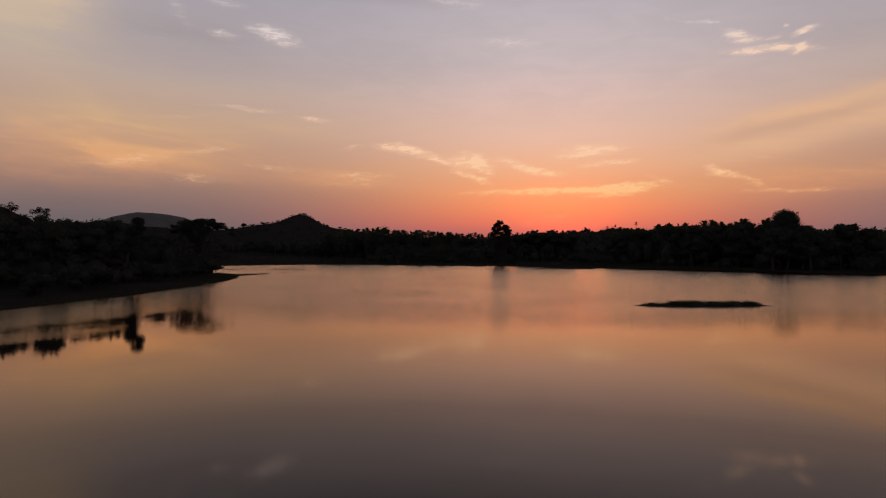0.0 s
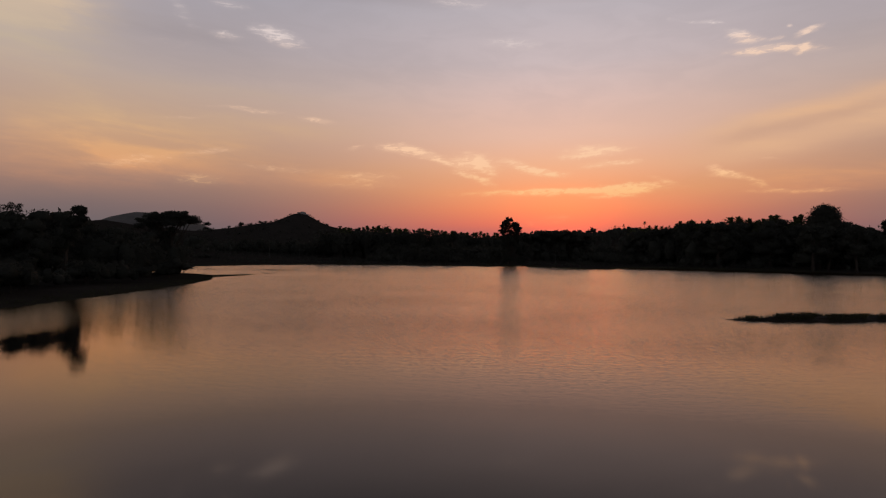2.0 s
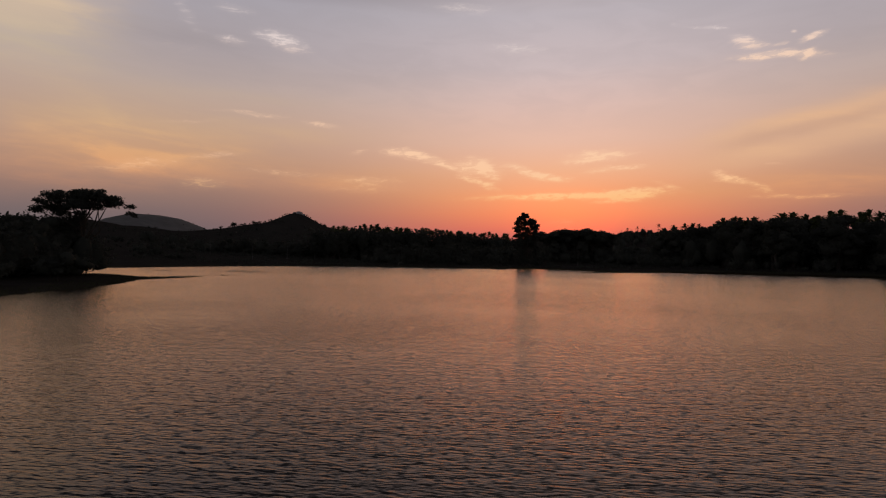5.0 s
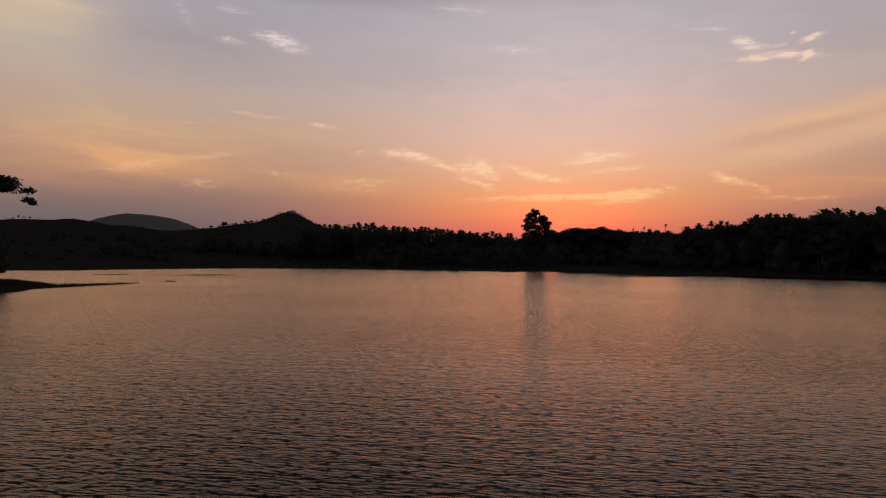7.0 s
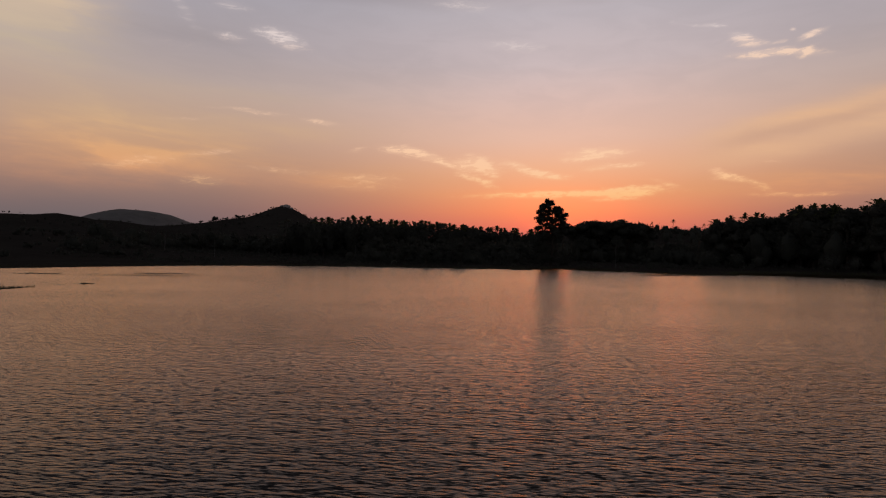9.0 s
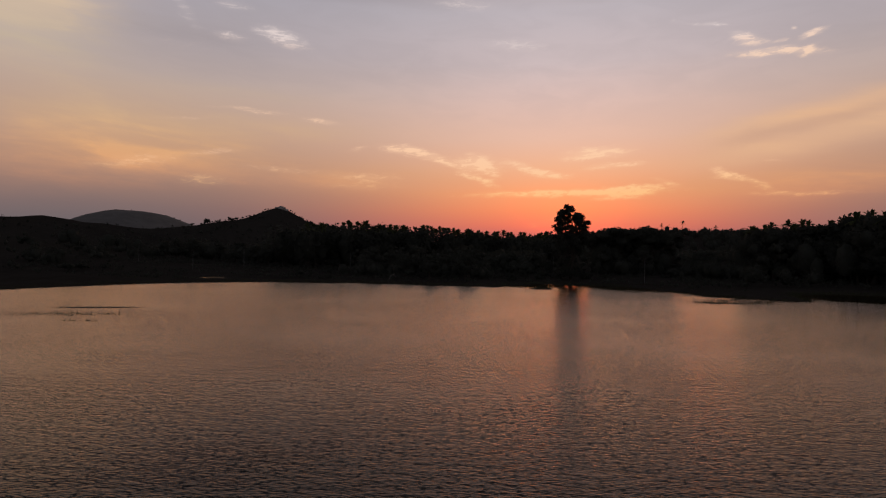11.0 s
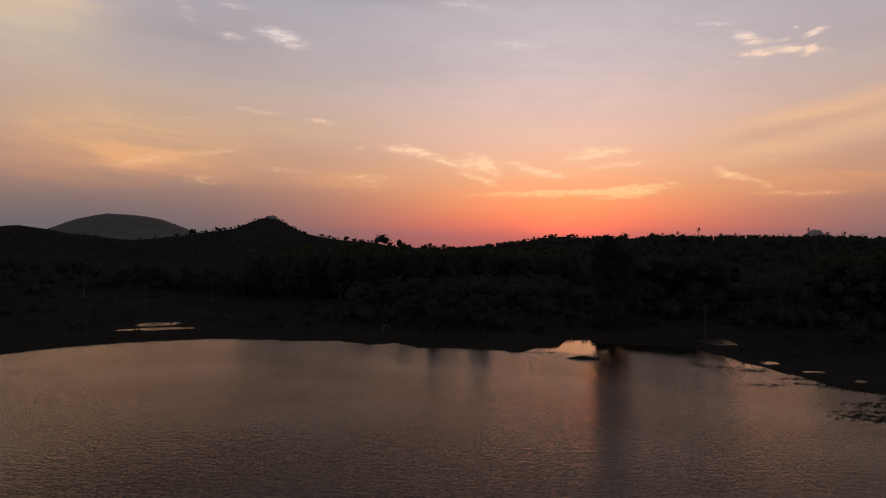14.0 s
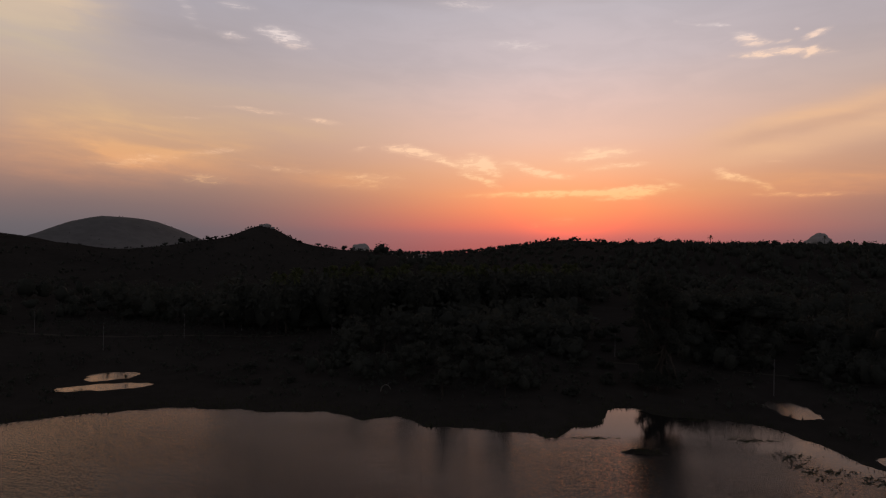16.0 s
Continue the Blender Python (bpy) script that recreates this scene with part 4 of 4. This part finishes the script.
# woods further off, too many to count
def woodland(name, count, box, tall, spray, seed, label, keep=None, taper=True, shore=6, leaf=(0.14, 0.34), core=0.62, sides=(7, 5)):
    rnd = np.random.default_rng(seed)
    x0, x1, y0, y1 = box
    y = y0 + (y1 - y0) * rnd.random(count) ** (1.4 if taper else 1.0)
    x = rnd.uniform(x0, x1, count) * (0.26 + 0.74 * (y - y0) / (y1 - y0)) if taper else rnd.uniform(x0, x1, count)
    x, y = np.r_[x, x + rnd.normal(0, 1.6, count)], np.r_[y, y + rnd.normal(0, 1.6, count)]
    ok = (inland(x, y) > shore) & (ground_height(x, y) > 0.3) & ~glade(x, y)
    if keep:
        ok &= keep(x, y)
    x, y = x[ok], y[ok]
    z = ground_height(x, y)
    h = rnd.uniform(tall[0] * 0.55, tall[1], len(x)) * (1 + (y / 2500 if taper else 0))
    r = h * rnd.uniform(0.26, 0.48, len(x)) * (0.8 if tall[1] > 10 else 1.5 if taper else 1.15)
    centre = np.repeat(np.stack([x, y, z + h * 0.55], 1), spray, 0)
    way = rnd.normal(size=(len(centre), 3))
    way /= np.linalg.norm(way, axis=1)[:, None]
    size = np.repeat(r, spray)[:, None]
    reach = np.stack([size[:, 0], size[:, 0], np.minimum(size[:, 0] * 0.85, np.repeat(h, spray) * 0.4)], 1)
    spots = centre + way * reach * rnd.uniform(0.6, 1.1, (len(centre), 1))
    pieces = [leaves(spots, size[:, 0] * rnd.uniform(*leaf, len(centre)), rnd, 0.2, 0.6)]
    pieces += [dense_core((a, b, c + k * 0.45, q, q, k * 0.5), core, rnd, *sides) for a, b, c, q, k in zip(x, y, z, r, h)]
    return tagged(new(name, quads_mesh(name, *merge(pieces), LEAF)), label, "woodland", kind="stuff")


woodland("undergrowth", 300, (-150, -45, 42, 165), (2.4, 5.2), 50, 304, "dense dark thicket under the trees of the near bank", taper=False, shore=5, leaf=(0.08, 0.2))
woodland("undergrowth", 24, (-63, -51, 116, 142), (9.0, 8.4), 160, 318, "dense dark thicket at the foot of the spreading tree", None, False, 3, (0.05, 0.13))
woodland("undergrowth", 360, (60, 235, 140, 300), (3.0, 6.5), 90, 305, "dense dark thicket under the palms and trees", taper=False, shore=4, leaf=(0.08, 0.22), core=0.58)
woodland("undergrowth", 400, (-125, 85, 268, 345), (2.6, 5.5), 45, 306, "dense dark thicket under the palms and trees", lambda x, y: (inland(x, y) > np.where(x > 46, 5, 18)) & ~((x > -112) & (x < -32) & (y < 330)) & ~((x > 12) & (x < 46) & (y < 290)), False, 5, (0.08, 0.2))
woodland("wood", 46, (46, 96, 272, 298), (3.5, 6.5), 110, 309, "leafy trees massed behind the lake shore", None, False, 5, (0.05, 0.13))
woodland("wood", 36, (44, 70, 296, 320), (11.5, 13.5), 170, 310, "leafy trees massed behind the lake shore", None, False, 5, (0.05, 0.13))
woodland("wood", 54, (94, 150, 236, 306), (13.0, 15.8), 90, 313, "leafy trees massed under the palms", None, False, 9, (0.05, 0.13))
woodland("wood", 300, (-60, 60, 318, 480), (30.0, 19.6), 200, 311, "leafy trees massed under the palms", belt, False, 5, (0.07, 0.19), 0.55)
woodland("wood", 260, (40, 190, 285, 400), (7.5, 12.0), 80, 307, "leafy trees massed behind the lake shore", lambda x, y: ~((x < 80) & (y < 318)), False, 5, (0.05, 0.13))
woodland("wood", 190, (-160, 60, 335, 425), (5.0, 9.5), 70, 308, "leafy trees massed behind the lake shore", None, False, 5, (0.05, 0.13))
woodland("woodland", 900, (-560, 600, 300, 660), (3.5, 8.0), 46, 301, "dark scrub and trees covering the land behind the lake", lambda x, y: (ground_height(x, y) < 7) & ~((x < -110) & (y < 480)) & ~((x > -112) & (x < -32) & (y < 330)), leaf=(0.1, 0.24), sides=(6, 4))
woodland("far_woodland", 3600, (-2050, 2150, 520, 2700), (4.5, 8.4), 8, 302, "distant trees on the hills and plain", lambda x, y: (np.hypot(x + 618, (y - 1215) * 0.7) > 250) & (np.hypot(x + 138, y - 560) > 70) & ~((x < -60) & (y < 1000)), leaf=(0.12, 0.26), sides=(6, 4))
woodland("far_woodland", 650, (-1500, 1750, 1640, 1960), (6.0, 9.9), 8, 315, "distant trees along the ridge", None, False, 6, (0.12, 0.26), sides=(6, 4))
woodland("wood", 380, (110, 560, 560, 830), (7.5, 14.5), 44, 316, "dark trees on the rise behind the lake", None, False, 6, (0.06, 0.16))
woodland("hill_scrub", 620, (-400, -110, 215, 540), (1.0, 3.4), 12, 312, "low bushes on the slope beyond the inlet", None, False, 8, (0.12, 0.28), sides=(6, 4))
woodland("hill_scrub", 420, (-240, -60, 490, 640), (0.8, 2.4), 14, 314, "low bushes on the hill slopes", None, False, 8, (0.12, 0.28), sides=(6, 4))
woodland("hill_scrub", 500, (-1200, 200, 430, 1300), (0.6, 1.5), 12, 303, "scattered bushes on the hill slopes", leaf=(0.12, 0.28), sides=(6, 4))

woodland("shore_scrub", 520, (44, 118, 150, 268), (0.5, 1.8), 12, 320, "low dark scrub and reeds on the marshy flat", lambda x, y: ground_height(x, y) > 0.12, False, 3, (0.16, 0.4), 0.6, (5, 3))
woodland("shore_scrub", 1500, (-118, 78, 256, 334), (0.5, 1.5), 12, 319, "low dark scrub and tussocks over the far bank", None, False, 4, (0.16, 0.4), 0.6, (5, 3))

# grass along the waterlines
def fringe(name, box, count, low, tall, seed, label):
    rnd = np.random.default_rng(seed)
    x, y = rnd.uniform(box[0], box[1], count), rnd.uniform(box[2], box[3], count)
    d = inland(x, y)
    ok = (d > -0.2) & (d < rnd.gamma(1.6, 1.6, count))
    x, y = x[ok], y[ok]
    foot = np.stack([x, y, np.maximum(ground_height(x, y), -0.05)], 1)
    ob = new(name, quads_mesh(name, *blades(foot, rnd, low, tall, 0.035), GRASS))
    return tagged(ob, label, "grass", kind="stuff")


fringe("bank_grass", (-70, -36, 40, 155), 90000, 0.05, 0.2, 401, "short dark grass along the near bank")
fringe("shore_grass", (-100, 120, 195, 285), 260000, 0.12, 0.5, 402, "rough grass along the far waterline")


# ---- granite domes on the skyline ----
def granite_dome(cx, cy, wide, high, seed, label, fine=5):
    rnd = np.random.default_rng(seed)
    bm = bmesh.new()
    bmesh.ops.create_icosphere(bm, subdivisions=fine, radius=1)
    for v in bm.verts:
        n = noise.noise(v.co * 1.3 + Vector((seed, 0, 0))) * 0.18 + noise.noise(v.co * 4 + Vector((0, seed, 0))) * 0.08
        flat = Vector([math.copysign(abs(k) ** 0.62, k) for k in v.co])
        v.co = flat * (0.9 + n)
        drop = 0.22 * max(0.0, -v.co.x) + 0.05 * max(0.0, v.co.x)
        v.co = Vector((v.co.x * wide, v.co.y * wide, max(v.co.z - drop, -0.3) * high))
    me = bpy.data.meshes.new("granite_dome")
    bm.to_mesh(me)
    bm.free()
    me.polygons.foreach_set("use_smooth", np.ones(len(me.polygons), bool))
    me.materials.append(ROCK)
    ob = new("rock_dome", me)
    ob.location = (cx, cy, float(ground_height(cx, cy)) - 4)
    return tagged(ob, label, "rock hill")


def boulder(x, y, wide, high, seed):
    ob = granite_dome(x, y, wide, high, seed, "weathered granite boulder on the crest of the hill", 3)
    ob.name, ob["category"] = "boulder", "boulder"
    ob.location.z = float(ground_height(x, y)) - 0.2 * high
    return ob


for x, y, wide, high in [(-134.5, 569, 3.0, 2.6), (-139, 571, 2.0, 1.6), (-130.5, 568, 1.8, 1.3)]:
    boulder(x, y, wide, high, int(-x))
granite_dome(1322, 2250, 44, 70, 3, "bare grey granite dome on the horizon")
granite_dome(-668, 4350, 75, 80, 8, "faint far granite dome on the horizon")


# ---- posts and a bent branch on the far bank ----
def pole(x, y, high, rnd):
    ob = thing("utility_pole", (*on_ground(x, y, 0.0)[:2], float(ground_height(x, y))), "slim pale concrete utility pole on the far bank", "pole", "utility poles")
    part("post", quads_mesh("pole_post", *tube([(0, 0, -0.5), (0.02, 0, high * 0.5), (0.03, 0, high)], (0.06, 0.052, 0.038), 8), CONCRETE, True), ob)
    bm = bmesh.new()
    bmesh.ops.create_cube(bm, size=1, matrix=Matrix.LocRotScale((0, 0, high - 0.35), None, (1.1, 0.09, 0.11)))
    bmesh.ops.bevel(bm, geom=bm.edges[:], offset=0.012, segments=1, affect="EDGES")
    me = bpy.data.meshes.new("cross_arm")
    bm.to_mesh(me)
    bm.free()
    me.materials.append(BARK)
    part("cross_arm", me, ob)


# worn dirt tracks on the far bank
def track(points, wide, label):
    """A strip of bare earth that follows the ground between the points."""
    points = np.asarray(points, float)
    u = np.linspace(0, len(points) - 1, 40 * (len(points) - 1))
    x, y = np.interp(u, range(len(points)), points[:, 0]), np.interp(u, range(len(points)), points[:, 1])
    y = y + 0.5 * wobble(x, y, 9, 3)
    half = wide * (0.5 + 0.2 * wobble(x, y, 2.5, 5))
    rows = [np.stack([x, y + k * half, ground_height(x, y + k * half) + 0.06], 1) for k in (-1, 0, 1)]
    verts = np.concatenate(rows)
    n = len(u)
    i = np.concatenate([np.arange(n - 1), np.arange(n - 1) + n])
    ob = new("path", quads_mesh("path", verts, np.stack([i, i + 1, i + 1 + n, i + n], 1), EARTH, True))
    return tagged(ob, label, "path", kind="structure")


track([(-112, 303.5), (-99, 305), (-86, 308), (-73.5, 315), (-60, 319.5), (-50, 322)], 1.6, "worn pale dirt track across the far bank")
track([(28, 295), (31, 294), (36.5, 292), (40, 290.5)], 1.2, "short stretch of pale dirt track behind the bay")
track([(52, 284), (58, 281.3), (64, 278.5), (69.5, 276), (74, 275)], 1.3, "pale dirt track along the far bank")
rnd = np.random.default_rng(77)
for x, y, high in [(-104, 304, 6.0), (-82, 295, 6.0), (-72, 312, 6.0), (-63, 327, 6.2), (-37, 322, 6.2), (32, 300, 5.8), (51, 270, 6.4)]:
    pole(x, y, high, rnd)
a = np.linspace(0.1, 2.7, 9)
branch = np.stack([-0.9 * np.cos(a), 0.1 * np.sin(3 * a), 1.35 * np.sin(a) - 0.15], 1)
hoop = thing("dead_branch", on_ground(-16.3, 267, 0), "pale dead branch bent in an arch on the mud", "branch")
part("limb", quads_mesh("branch_limb", *tube(branch, np.linspace(0.10, 0.04, 9), 6), WOOD, True), hoop)
part("twig", quads_mesh("branch_twig", *tube([branch[5], branch[5] + (0.4, 0.1, 0.35), branch[5] + (0.75, 0.2, 0.4)], (0.04, 0.03, 0.012), 5), WOOD, True), hoop)
